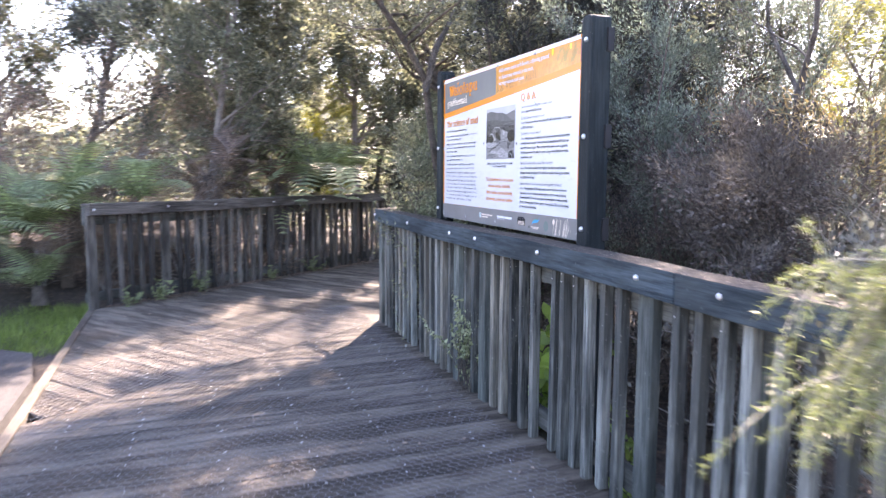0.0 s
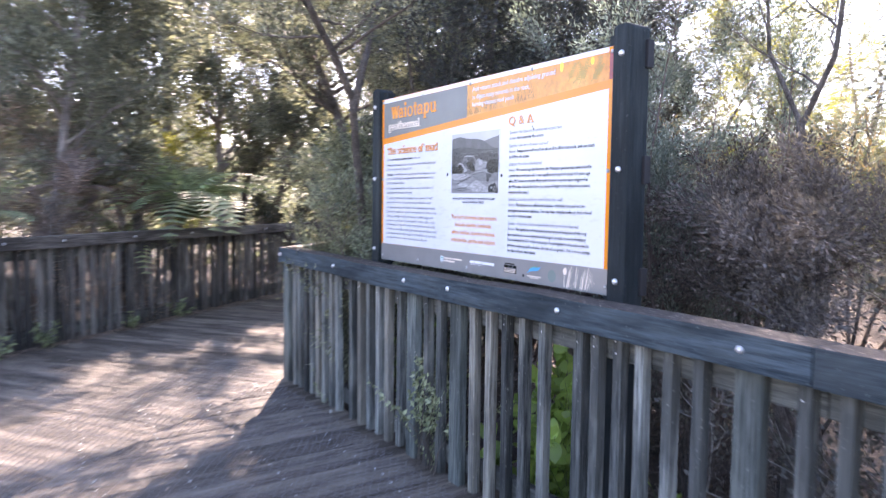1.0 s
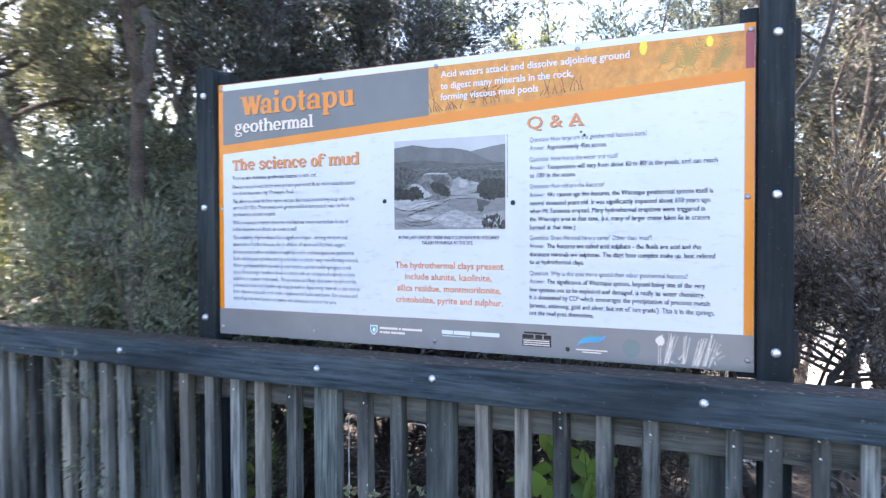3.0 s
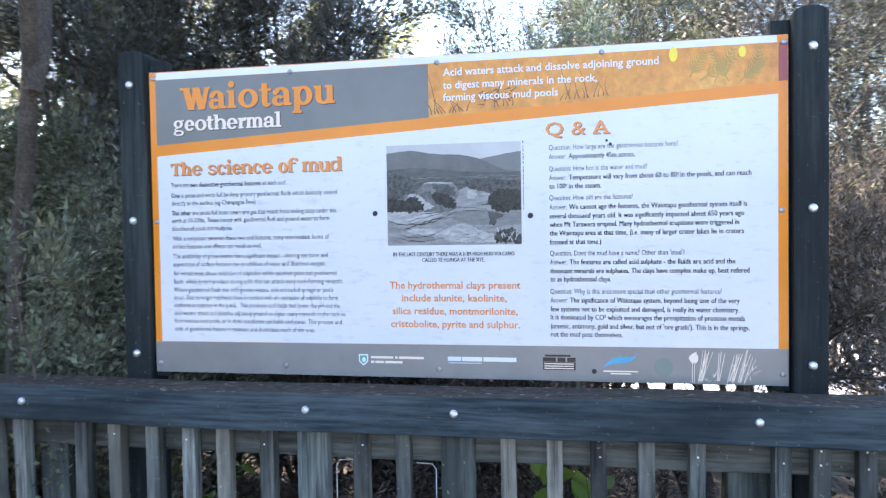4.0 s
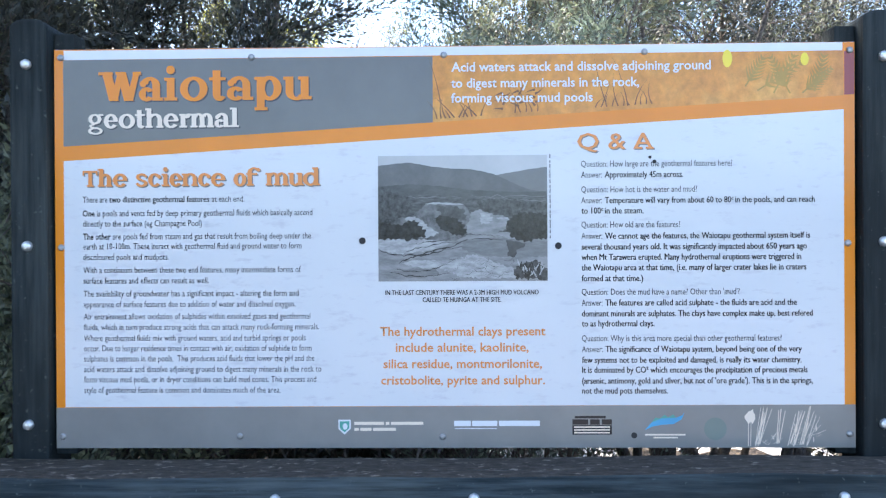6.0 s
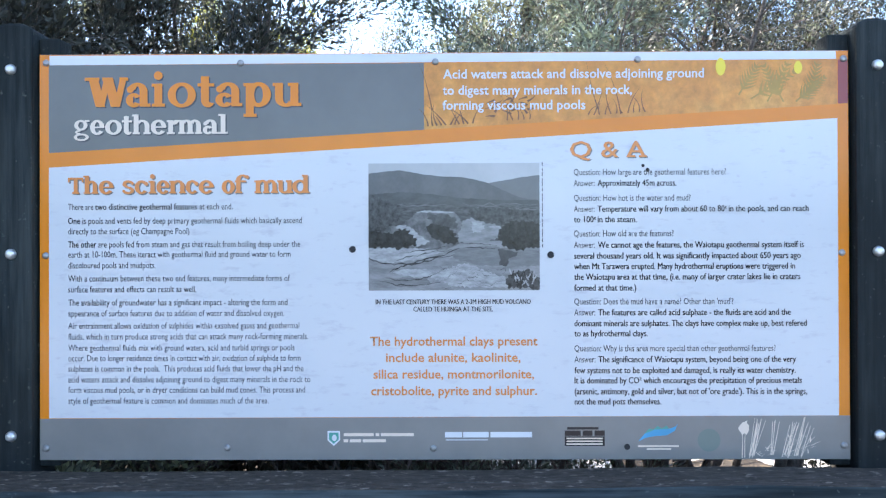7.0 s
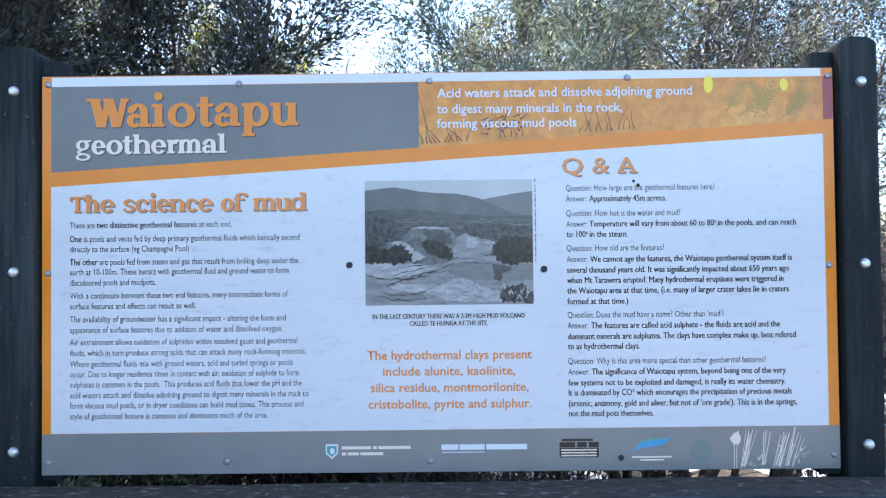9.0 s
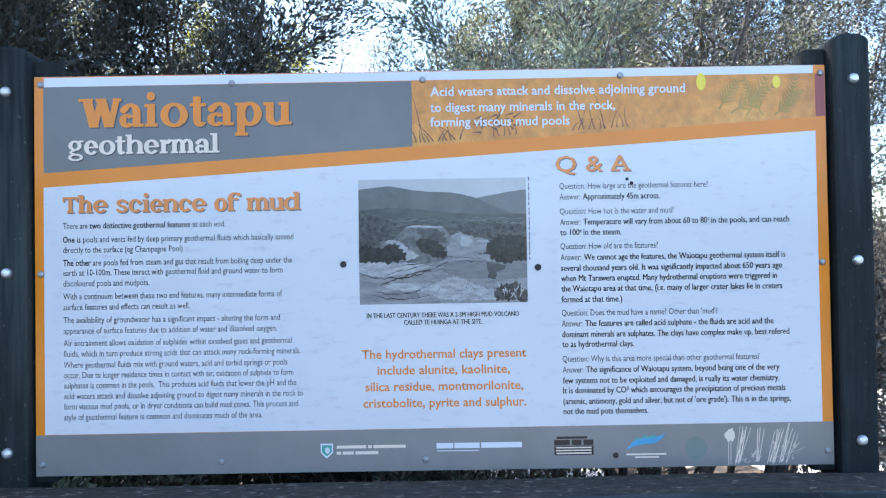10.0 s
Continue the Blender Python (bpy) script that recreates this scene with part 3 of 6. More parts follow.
def deck_boards(name, poly, angle, width, parent, seed, screws):
    """Ribbed boards side by side at an angle, cut to the outline, each an object."""
    rng = random.Random(seed)
    d = (math.cos(radians(angle)), math.sin(radians(angle)))
    n = (-d[1], d[0])
    offs = [p[0] * n[0] + p[1] * n[1] for p in poly]
    w = min(offs)
    ribs = 7
    while w < max(offs):
        profile = [(0.004, -0.032), (0.004, -0.005), (0.008, 0.0)]
        usable = width - 0.018
        for k in range(ribs):
            a = 0.009 + usable * k / ribs
            s = usable / ribs
            profile += [(a, 0.0), (a + s * 0.5, 0.0), (a + s * 0.58, -0.005), (a + s * 0.92, -0.005)]
        profile += [(width - 0.008, 0.0), (width - 0.0075, 0.0), (width - 0.005, -0.005), (width - 0.005, -0.032)]
        drop = rng.uniform(-0.003, 0.002)
        verts, ok = [], True
        ends = []
        for c, z in profile:
            p = (n[0] * (w + c), n[1] * (w + c))
            span = clip_span(p, d, poly)
            if span is None:
                ok = False
                break
            ends.append((p, span, z))
        if not ok:
            ends = []
            mid = (n[0] * (w + width / 2), n[1] * (w + width / 2))
            span = clip_span(mid, d, poly)
            if span is not None and span[1] - span[0] > 0.1:
                ends = [((n[0] * (w + c), n[1] * (w + c)), span, z) for c, z in profile]
        if ends:
            s0 = min(e[1][0] for e in ends)
            for p, (lo, hi), z in ends:
                verts += [(lo + 0.002, 0.0, 0.0), (hi - 0.002, 0.0, 0.0)]
            # local frame: x along the board, y across
            local = []
            for (c, z), (p, (lo, hi), _) in zip(profile, ends):
                local += [(lo + 0.002, c, z + drop), (hi - 0.002, c, z + drop)]
            m = len(profile)
            faces = [(2 * k, 2 * k + 1, 2 * k + 3, 2 * k + 2) for k in range(m - 1)]
            faces += [tuple(range(0, 2 * m, 2)), tuple(range(2 * m - 1, 0, -2))]
            me = mesh_from("plank", local, [tuple(reversed(f)) for f in faces])
            board = part_of("plank", me, DECK, parent)
            board.matrix_local = pose(n[0] * w, n[1] * w, 0, 0, 0, angle)
            if screws:
                lo, hi = ends[len(ends) // 2][1]
                base = 0.0
                for row in (-2.55, -1.95, -1.35, -0.8, -0.25):
                    s = (row - n[0] * w) / d[0]
                    if lo + 0.05 < s < hi - 0.03 and -2.6 < n[1] * w + s * d[1] < 3.4:
                        for c in (0.03, width - 0.03):
                            if rng.random() < 0.5:
                                continue
                            sc = part_of("screw", SCREW, None, board)
                            sc.matrix_local = pose(s + rng.uniform(-0.03, 0.03), c + rng.uniform(-0.004, 0.004), drop)
        w += width


SCREW = bpy.data.meshes.new("screw")
bm = dome(0.0034, 0.0012, (0, 0, 1), 6)
bm.to_mesh(SCREW)
bm.free()
SCREW.materials.append(DULL_STEEL)

deck = thing("deck_floor", (0, 0, 0), 0, "ribbed grey-brown timber boardwalk decking", "deck", kind="structure")
JOIN_A, JOIN_B = (-2.735, 0.33), (-0.045, 2.56)
far_start, far_end = (FAR.x + 0.03, FAR.y - 0.04), (FAR.x + way40.x * 10, FAR.y + way40.y * 10)
near_end = (JOIN_B[0] + way40.x * 9, JOIN_B[1] + way40.y * 9)
deck_boards("near", [(-2.735, -6.4), (-0.045, -6.4), JOIN_B, JOIN_A], 3.6, 0.146, deck, 1, True)
deck_boards("far", [JOIN_A, JOIN_B, near_end, (near_end[0] - 1.9, near_end[1] + 3.2), far_start], TURN_PATH - 91.5, 0.146, deck, 2, False)
# edging board, joists and the skirt below
part("edging", box(-2.80, -2.738, -6.4, 3.83, -0.14, 0.006, 0.006), EDGE, deck, "worn edging board, darkened for shade")
for k, x in enumerate((-2.6, -1.95, -1.35, -0.8, -0.2)):
    part("joist", box(x - 0.025, x + 0.025, -6.3, 2.5 if x > -1 else 0.4, -0.2, -0.036), POST, deck)
sheet("underside", [(-2.7, -6.4), (-0.1, -6.4), (-0.1, 2.5), (5.4, 7.2), (3.4, 10.0), (-2.74, 3.9)], -0.06, SOIL, "dark soil below the boardwalk", 0.05)


# ---- sign ----
def board_mesh(name, outline, depth=0.0):
    """A flat shape on the board: points (from the left edge, height)."""
    bm = bmesh.new()
    bm.faces.new([bm.verts.new((-depth, 1 - s, h)) for s, h in outline])
    bmesh.ops.recalc_face_normals(bm, faces=bm.faces)
    for f in bm.faces:
        f.normal_update()
        if f.normal.x > 0:
            f.normal_flip()
    return bm


def on_board(name, outline, mat, parent, depth, label=""):
    return part(name, board_mesh(name, outline, depth), mat, parent, label)


def rect(s0, s1, h0, h1):
    return [(s0, h0), (s1, h0), (s1, h1), (s0, h1)]


def blob(s, h, rs, rh, n=18, rough=0.0, seed=0):
    rng = random.Random(seed)
    return [(s + rs * math.cos(2 * math.pi * k / n) * (1 + rng.uniform(-rough, rough)), h + rh * math.sin(2 * math.pi * k / n) * (1 + rng.uniform(-rough, rough))) for k in range(n)]


WHITE_INK = printed("white_print", (0.70, 0.71, 0.73), 0.03)
GREY_INK = printed("grey_print", (0.168, 0.166, 0.156), 0.10)
FOOT_INK = printed("pale_grey_print", (0.225, 0.218, 0.205), 0.12)
ORANGE_INK = printed("orange_print", (0.74, 0.235, 0.012), 0.08)
MAROON_INK = printed("maroon_print", (0.30, 0.055, 0.05), 0.1)
BLACK_INK = printed("black_print", (0.014, 0.014, 0.018), 0.1)
FADED_INK = printed("faded_black_print", (0.045, 0.047, 0.055), 0.3)
WORN_INK = printed("worn_black_print", (0.10, 0.105, 0.125), 0.3)
PALE_INK = printed("pale_print", (0.78, 0.66, 0.54), 0.04)
SALMON_INK = printed("salmon_print", (0.72, 0.26, 0.07), 0.10)
YELLOW_INK = printed("yellow_print", (0.85, 0.66, 0.05), 0.05)
BLUE_INK = printed("blue_print", (0.07, 0.33, 0.55), 0.1)
TEAL_INK = printed("teal_print", (0.10, 0.34, 0.28), 0.1)
MUTED_GREEN_INK = printed("muted_green_print", (0.17, 0.21, 0.19), 0.1)
LINE_INK = printed("grass_line_print", (0.16, 0.07, 0.02), 0.2)
LEAF_INK = printed("leaf_print", (0.42, 0.25, 0.04), 0.45)
SHADOW_INK = printed("lettering_edge_print", (0.06, 0.06, 0.065), 0.1)


def orange_picture():
    m, nt, b = material("orange_picture_print")
    v = coords(nt, (1, 1, 1))
    big, small = noisy(nt, v, 4.5, 4.0, 0.6), noisy(nt, v, 30.0, 5.0, 0.7)
    c = ramp(nt, big, [(0.3, (0.50, 0.19, 0.025)), (0.5, (0.66, 0.27, 0.035)), (0.7, (0.74, 0.37, 0.07))])
    c = mixed(nt, 1.0, c, ramp(nt, small, [(0.3, (0.75, 0.72, 0.65)), (0.7, (1.2, 1.2, 1.2))]), "MULTIPLY")
    nt.links.new(c, b.inputs["Base Color"])
    b.inputs["Roughness"].default_value = 0.2
    return m


def grey_picture(name, dark, light, scale, stretch=(1, 1, 1)):
    m, nt, b = material(name)
    v = coords(nt, stretch)
    n = noisy(nt, v, scale, 6.0, 0.72)
    nt.links.new(ramp(nt, n, [(0.36, (dark,) * 3), (0.64, (light,) * 3)]), b.inputs["Base Color"])
    b.inputs["Roughness"].default_value = 0.2
    return m


def worn_white():
    m, nt, b = material("worn_white_panel")
    v = coords(nt, (1, 1, 1))
    big = noisy(nt, v, 2.2, 4.0, 0.55)
    # lilac smears and patches: real smearing plus faint reflections painted into the white
    smear = noisy(nt, coords(nt, (1, 2.5, 9)), 5.0, 5.0, 0.7)
    c = ramp(nt, big, [(0.3, (0.615, 0.63, 0.65)), (0.7, (0.67, 0.675, 0.685))])
    c = mixed(nt, ramp(nt, smear, [(0.55, (0, 0, 0)), (0.72, (0.42, 0.42, 0.42))]), c, (0.43, 0.40, 0.47))
    lilac_patch = noisy(nt, coords(nt, (1, 3, 7)), 9.0, 3.0, 0.5)
    c = mixed(nt, ramp(nt, lilac_patch, [(0.66, (0, 0, 0)), (0.74, (0.3, 0.3, 0.3))]), c, (0.46, 0.41, 0.50))
    nt.links.new(c, b.inputs["Base Color"])
    b.inputs["Roughness"].default_value = 0.2
    return m


sign = thing("information_sign", (0, 0, 0), 0, "wide white and orange interpretation board bolted between two dark timber posts", "sign")
part("panel", box(0.0012, 0.013, -1.0, 1.0, 1.088, 2.094, 0.0015), printed("panel_edge", (0.62, 0.63, 0.64), 0.05), sign, "thin laminated panel")
part("backing", box(0.0135, 0.05, -0.94, 0.94, 1.14, 1.20), SIGN_POST, sign)
part("backing", box(0.0135, 0.05, -0.94, 0.94, 1.98, 2.04), SIGN_POST, sign)


def sign_post(side):
    """A post proud of the panel's face with a batten behind the panel's edge."""
    middle, half = side * 1.055, 0.047
    bm = box(-0.020, 0.088, middle - half, middle + half, -0.6, 2.168, 0.008)
    bmesh.ops.subdivide_edges(bm, edges=[e for e in bm.edges if abs(e.verts[0].co.y - e.verts[1].co.y) > 0.05], cuts=6)
    for v in bm.verts:
        if v.co.z > 2.1:
            v.co.z -= 0.016 * abs((v.co.y - middle) / half) ** 3 + 0.10 * max(0, v.co.x - 0.06)
    post = part("post", bm, SIGN_POST, sign, "square dark timber post with a rounded top")
    inner = sorted((side * 0.955, side * 1.0075))
    part("batten", box(0.0135, 0.070, inner[0], inner[1], 1.07, 2.138, 0.004), SIGN_POST, sign)
    for z in (2.052, 1.599, 1.153):
        b = part_of("bolt", BOLT, None, post)
        b.matrix_local = pose(-0.020, side * 1.058, z, 0, 0, 0) @ Matrix.Scale(1.05, 4)
        part("bracket", box(0.062, 0.096, side * 1.085 - 0.032, side * 1.085 + 0.032, z - 0.055, z + 0.055, 0.003), HOLE, post, "dark bolted cleat")


sign_post(1)
sign_post(-1)

STEP = 0.0004
WHITE_PANEL = worn_white()
face = on_board("printed_face", rect(0.001, 1.999, 1.089, 2.093), ORANGE_INK, sign, 0.0, "orange printed border")
on_board("white_area", [(0.024, 1.192), (1.972, 1.196), (1.972, 1.927), (0.024, 1.813)], WHITE_PANEL, sign, STEP, "white printed area, faintly smeared, with painted lilac reflections")
on_board("foot_band", [(0.001, 1.089), (1.999, 1.089), (1.999, 1.196), (0.001, 1.191)], FOOT_INK, sign, 2 * STEP, "grey band with emblems")
on_board("title_box", [(0.024, 1.8495), (0.955, 1.903), (0.955, 2.068), (0.024, 2.067)], GREY_INK, sign, STEP, "grey title box")
on_board("orange_picture", [(0.955, 1.903), (1.972, 1.9615), (1.972, 2.072), (0.955, 2.068)], orange_picture(), sign, STEP, "orange printed picture of grasses")
on_board("top_strip", [(0.026, 2.067), (1.969, 2.0725), (1.969, 2.0925), (0.026, 2.0905)], WHITE_INK, sign, 2 * STEP)
on_board("maroon_strip", [(1.9735, 1.963), (1.998, 1.964), (1.998, 2.072), (1.9735, 2.071)], MAROON_INK, sign, STEP)

# grasses and dots on the orange picture
rng = random.Random(11)


def blade(s, h, length, angle, width, mat, curl=0.0):
    left, right = [], []
    x, y, a = s, h, radians(angle)
    for k in range(7):
        w = width * (1 - k / 6.3) / 2
        nx, ny = -math.sin(a), math.cos(a)
        left.append((min(1.968, x + nx * w), min(2.068, y + ny * w)))
        right.append((min(1.968, x - nx * w), min(2.068, y - ny * w)))
        x, y, a = x + math.cos(a) * length / 6, y + math.sin(a) * length / 6, a + radians(curl)
    on_board("grass_line", right + left[::-1], mat, sign, rng.uniform(2.0, 2.9) * STEP)


for k in range(11):
    s = 0.965 + 0.011 * k
    blade(s, 1.911 + 0.058 * (s - 0.955), rng.uniform(0.03, 0.075), rng.uniform(60, 130), 0.004, LINE_INK, rng.uniform(-9, 9))
for k in range(16):
    s = 1.16 + 0.014 * k if k < 5 else 1.36 + 0.014 * (k - 5)
    blade(s, 1.913 + 0.058 * (s - 0.955), rng.uniform(0.03, 0.085), rng.uniform(55, 125), 0.0032, LINE_INK, rng.uniform(-14, 14))
for s, h, l, a, c in ((1.385, 1.95, 0.13, 108, -2), (1.44, 1.94, 0.13, 100, 3), (0.975, 1.95, 0.12, 100, 2)):
    blade(s, h, l, a, 0.003, LINE_INK, c)
for s, h, long, lean in ((1.76, 1.975, 0.15, 32), (1.80, 1.968, 0.14, 62), (1.84, 1.968, 0.12, 118), (1.90, 1.972, 0.12, 75), (1.73, 1.985, 0.11, 58), (1.87, 1.968, 0.10, 40)):
    blade(s, h, long, lean, 0.004, LEAF_INK)
    for k in range(2, 11):
        x, y = s + long * k / 11 * math.cos(radians(lean)), h + long * k / 11 * math.sin(radians(lean))
        for way in (55, -55):
            if 1.965 < y < 2.06 and x < 1.96:
                blade(x, y, 0.040 * (1 - k / 13), lean + way, 0.0075, LEAF_INK, -4 if way > 0 else 4)
for s, h in ((1.13, 1.935), (1.17, 1.94), (1.21, 1.942)):
    for k in range(5):
        blade(s, h + 0.010 * k, 0.026, rng.uniform(-20, 70) if k % 2 else rng.uniform(110, 200), 0.006, LINE_INK, 5)
on_board("yellow_dot", blob(1.686, 2.055, 0.012, 0.022), YELLOW_INK, sign, 3 * STEP)
on_board("yellow_dot", blob(1.876, 2.052, 0.010, 0.016), YELLOW_INK, sign, 3 * STEP)

# the black-and-white landscape picture
P0, P1, Q0, Q1 = 0.817, 1.239, 1.506, 1.820
on_board("landscape_picture", rect(P0, P1, Q0, Q1), grey_picture("picture_sky", 0.40, 0.50, 3.0), sign, 1.25 * STEP, "black and white landscape picture")


PICTURE_LAYERS = [0]


def layer_depth(layer):
    PICTURE_LAYERS[0] += 1
    return (1 + layer * 0.5 + 0.015 * PICTURE_LAYERS[0]) * STEP


def ridge(points, low, mat, layer, jag=0.0, seed=1, n=60):
    r = random.Random(seed)
    tops = []
    for k in range(n + 1):
        f = k / n
        h = np.interp(f, [p[0] for p in points], [p[1] for p in points])
        tops.append((P0 + (P1 - P0) * f, Q0 + (Q1 - Q0) * (h + r.uniform(-jag, jag))))
    on_board("picture_layer", [(P0, Q0 + (Q1 - Q0) * low), (P1, Q0 + (Q1 - Q0) * low)] + tops[::-1], mat, sign, layer_depth(layer))


def shape(points, mat, layer, jag=0.006, seed=1, step=0.012):
    """A closed outline in fractions of the picture, its edge roughened across its own direction."""
    r, out = random.Random(seed), []
    for (f, h), (g, k) in zip(points, points[1:] + points[:1]):
        long = math.hypot(g - f, k - h)
        border = f == g and f in (0, 1)
        n = 1 if border else max(1, int(long / step))
        for m in range(n):
            off = r.uniform(-jag, jag) if 0 < m else 0.0
            u, v = f + (g - f) * m / n - (k - h) / long * off, h + (k - h) * m / n + (g - f) / long * off
            out.append((P0 + (P1 - P0) * min(1, max(0, u)), Q0 + (Q1 - Q0) * min(1, max(0, v))))
    on_board("picture_layer", out, mat, sign, layer_depth(layer))


def stroke(points, wide, mat, layer, seed=1):
    """A tapering crooked line in fractions of the picture."""
    r = random.Random(seed)
    count = 4 * len(points)
    f = np.linspace(0, 1, count)
    knots = np.linspace(0, 1, len(points))
    line = np.stack([P0 + (P1 - P0) * np.clip(np.interp(f, knots, [p[0] for p in points]), 0, 1), Q0 + (Q1 - Q0) * np.clip(np.interp(f, knots, [p[1] for p in points]), 0, 1)], 1)
    ahead = unit(np.gradient(line, axis=0))
    across = np.stack([-ahead[:, 1], ahead[:, 0]], 1)
    gap = np.linalg.norm(line[-1] - line[0]) / count
    line = line + across * np.array([r.uniform(-0.3, 0.3) * gap for _ in f])[:, None]
    half = np.array([wide / 2 * (0.35 + r.uniform(0, 0.9)) * (1 - 0.6 * abs(2 * k - 1)) for k in f])[:, None]
    edge = np.concatenate([line + across * half, (line - across * half)[::-1]])
    on_board("picture_layer", [(min(P1, max(P0, s)), min(Q1, max(Q0, v))) for s, v in edge.tolist()], mat, sign, layer_depth(layer))


HILL_GREY = grey_picture("picture_hill", 0.095, 0.135, 12)
FAR_GREY = grey_picture("picture_far_hill", 0.135, 0.165, 10)
NEAR_GREY = grey_picture("picture_hill_near", 0.060, 0.100, 18, (1, 1, 2))
PLAIN_GREY = grey_picture("picture_plain", 0.032, 0.120, 45, (1, 1, 3))
MUD_GREY = grey_picture("picture_mud", 0.180, 0.310, 16, (1, 1, 4))
BUSH_GREY = grey_picture("picture_bush", 0.007, 0.042, 70)
SCRUB_GREY = grey_picture("picture_scrub", 0.016, 0.100, 80)
DOME_GREY = grey_picture("picture_dome", 0.070, 0.200, 40)
PALE_GREY = grey_picture("picture_pale_mud", 0.260, 0.460, 26, (1, 1, 3))
WET_GREY = grey_picture("picture_wet_mud", 0.150, 0.230, 22, (1, 1, 5))
CRACK_GREY = grey_picture("picture_crack", 0.020, 0.070, 60)
ridge([(0.62, 0.80), (0.70, 0.842), (0.81, 0.866), (0.9, 0.888), (1, 0.905)], 0.6, FAR_GREY, 1, 0.002)
ridge([(0, 0.92), (0.09, 0.935), (0.18, 0.946), (0.235, 0.935), (0.30, 0.916), (0.417, 0.898), (0.55, 0.89), (0.63, 0.868), (0.70, 0.842), (0.78, 0.79), (0.88, 0.73), (1, 0.70)], 0.6, HILL_GREY, 1.6, 0.002)
ridge([(0, 0.755), (0.2, 0.775), (0.38, 0.755), (0.55, 0.725), (0.8, 0.705), (1, 0.71)], 0.5, NEAR_GREY, 2.2, 0.003)
ridge([(0, 0.70), (0.25, 0.685), (0.5, 0.67), (0.75, 0.66), (1, 0.665)], 0.3, PLAIN_GREY, 2.8, 0.010)
ridge([(0, 0.35), (0.3, 0.40), (0.6, 0.40), (1, 0.36)], 0.0, MUD_GREY, 3.4, 0.006)
for k, (f, g, h) in enumerate(((0.55, 0.98, 0.672), (0.62, 0.90, 0.650), (0.12, 0.5, 0.664), (0.86, 1.0, 0.635))):
    stroke([(f, h), ((f + g) / 2, h + 0.002), (g, h)], 0.003, FAR_GREY, 3.5, 70 + k)
shape([(0.59, 0.63), (0.70, 0.655), (0.86, 0.63), (1, 0.62), (1, 0.50), (0.80, 0.50), (0.60, 0.565)], SCRUB_GREY, 4.0, 0.014, 2)
shape([(0, 0.755), (0.05, 0.745), (0.12, 0.70), (0.19, 0.66), (0.20, 0.52), (0.11, 0.46), (0, 0.46)], SCRUB_GREY, 4.0, 0.014, 3)
shape([(0.16, 0.48), (0.24, 0.56), (0.28, 0.615), (0.35, 0.625), (0.49, 0.615), (0.53, 0.58), (0.56, 0.50), (0.60, 0.40), (0.45, 0.32), (0.16, 0.32)], DOME_GREY, 4.6, 0.006, 4)
shape([(0.28, 0.615), (0.34, 0.628), (0.49, 0.618), (0.51, 0.604), (0.42, 0.608), (0.33, 0.612)], PALE_GREY, 5.0, 0.003, 5)
shape([(0.16, 0.50), (0.22, 0.52), (0.27, 0.47), (0.30, 0.43), (0.36, 0.38), (0.30, 0.35), (0.20, 0.36)], PALE_GREY, 4.9, 0.012, 6)
shape([(0.53, 0.46), (0.55, 0.55), (0.60, 0.575), (0.66, 0.54), (0.72, 0.52), (0.77, 0.50), (0.76, 0.41), (0.66, 0.37), (0.52, 0.38)], MUD_GREY, 4.9, 0.010, 7)
shape([(0.70, 0.505), (0.77, 0.505), (0.77, 0.49), (0.71, 0.49)], PALE_GREY, 5.2, 0.003, 8)
shape([(0.60, 0.54), (0.64, 0.545), (0.68, 0.51), (0.66, 0.46), (0.61, 0.45)], PALE_GREY, 5.1, 0.010, 9)
shape([(0.34, 0.60), (0.47, 0.595), (0.515, 0.55), (0.52, 0.48), (0.45, 0.50), (0.37, 0.52)], grey_picture("picture_dome_shade", 0.040, 0.100, 50), 5.3, 0.012, 10)
shape([(0.33, 0.50), (0.38, 0.52), (0.44, 0.51), (0.50, 0.47), (0.52, 0.40), (0.50, 0.355), (0.44, 0.365), (0.38, 0.41)], BUSH_GREY, 5.8, 0.014, 11)
shape([(0, 0.47), (0.07, 0.465), (0.13, 0.45), (0.17, 0.48), (0.22, 0.49), (0.25, 0.44), (0.285, 0.40), (0.27, 0.345), (0.19, 0.33), (0, 0.335)], BUSH_GREY, 5.8, 0.014, 12)
shape([(0.10, 0.50), (0.16, 0.505), (0.18, 0.47), (0.13, 0.445), (0.09, 0.46)], DOME_GREY, 6.0, 0.012, 13)
shape([(0.755, 0.42), (0.78, 0.50), (0.84, 0.545), (0.93, 0.54), (1, 0.52), (1, 0.335), (0.88, 0.315), (0.79, 0.34)], BUSH_GREY, 5.8, 0.014, 14)
shape([(0, 0.33), (0.16, 0.335), (0.34, 0.33), (0.42, 0.30), (0.30, 0.245), (0.12, 0.215), (0, 0.25)], PALE_GREY, 5.0, 0.006, 15)
shape([(0.50, 0.33), (0.70, 0.345), (1, 0.31), (1, 0.19), (0.80, 0.185), (0.62, 0.20), (0.50, 0.25)], WET_GREY, 5.2, 0.006, 16)
shape([(0.755, 0.325), (0.875, 0.30), (0.86, 0.265), (0.82, 0.25), (0.81, 0.19), (0.765, 0.195), (0.77, 0.25)], grey_picture("picture_reflection", 0.050, 0.100, 30), 6.0, 0.005, 17)
shape([(0.13, 0.14), (0.20, 0.17), (0.36, 0.165), (0.42, 0.16), (0.40, 0.11), (0.28, 0.10)], PALE_GREY, 5.3, 0.006, 18)
shape([(0.07, 0.07), (0.20, 0.105), (0.34, 0.10), (0.36, 0.05), (0.18, 0.03)], WET_GREY, 5.6, 0.008, 19)
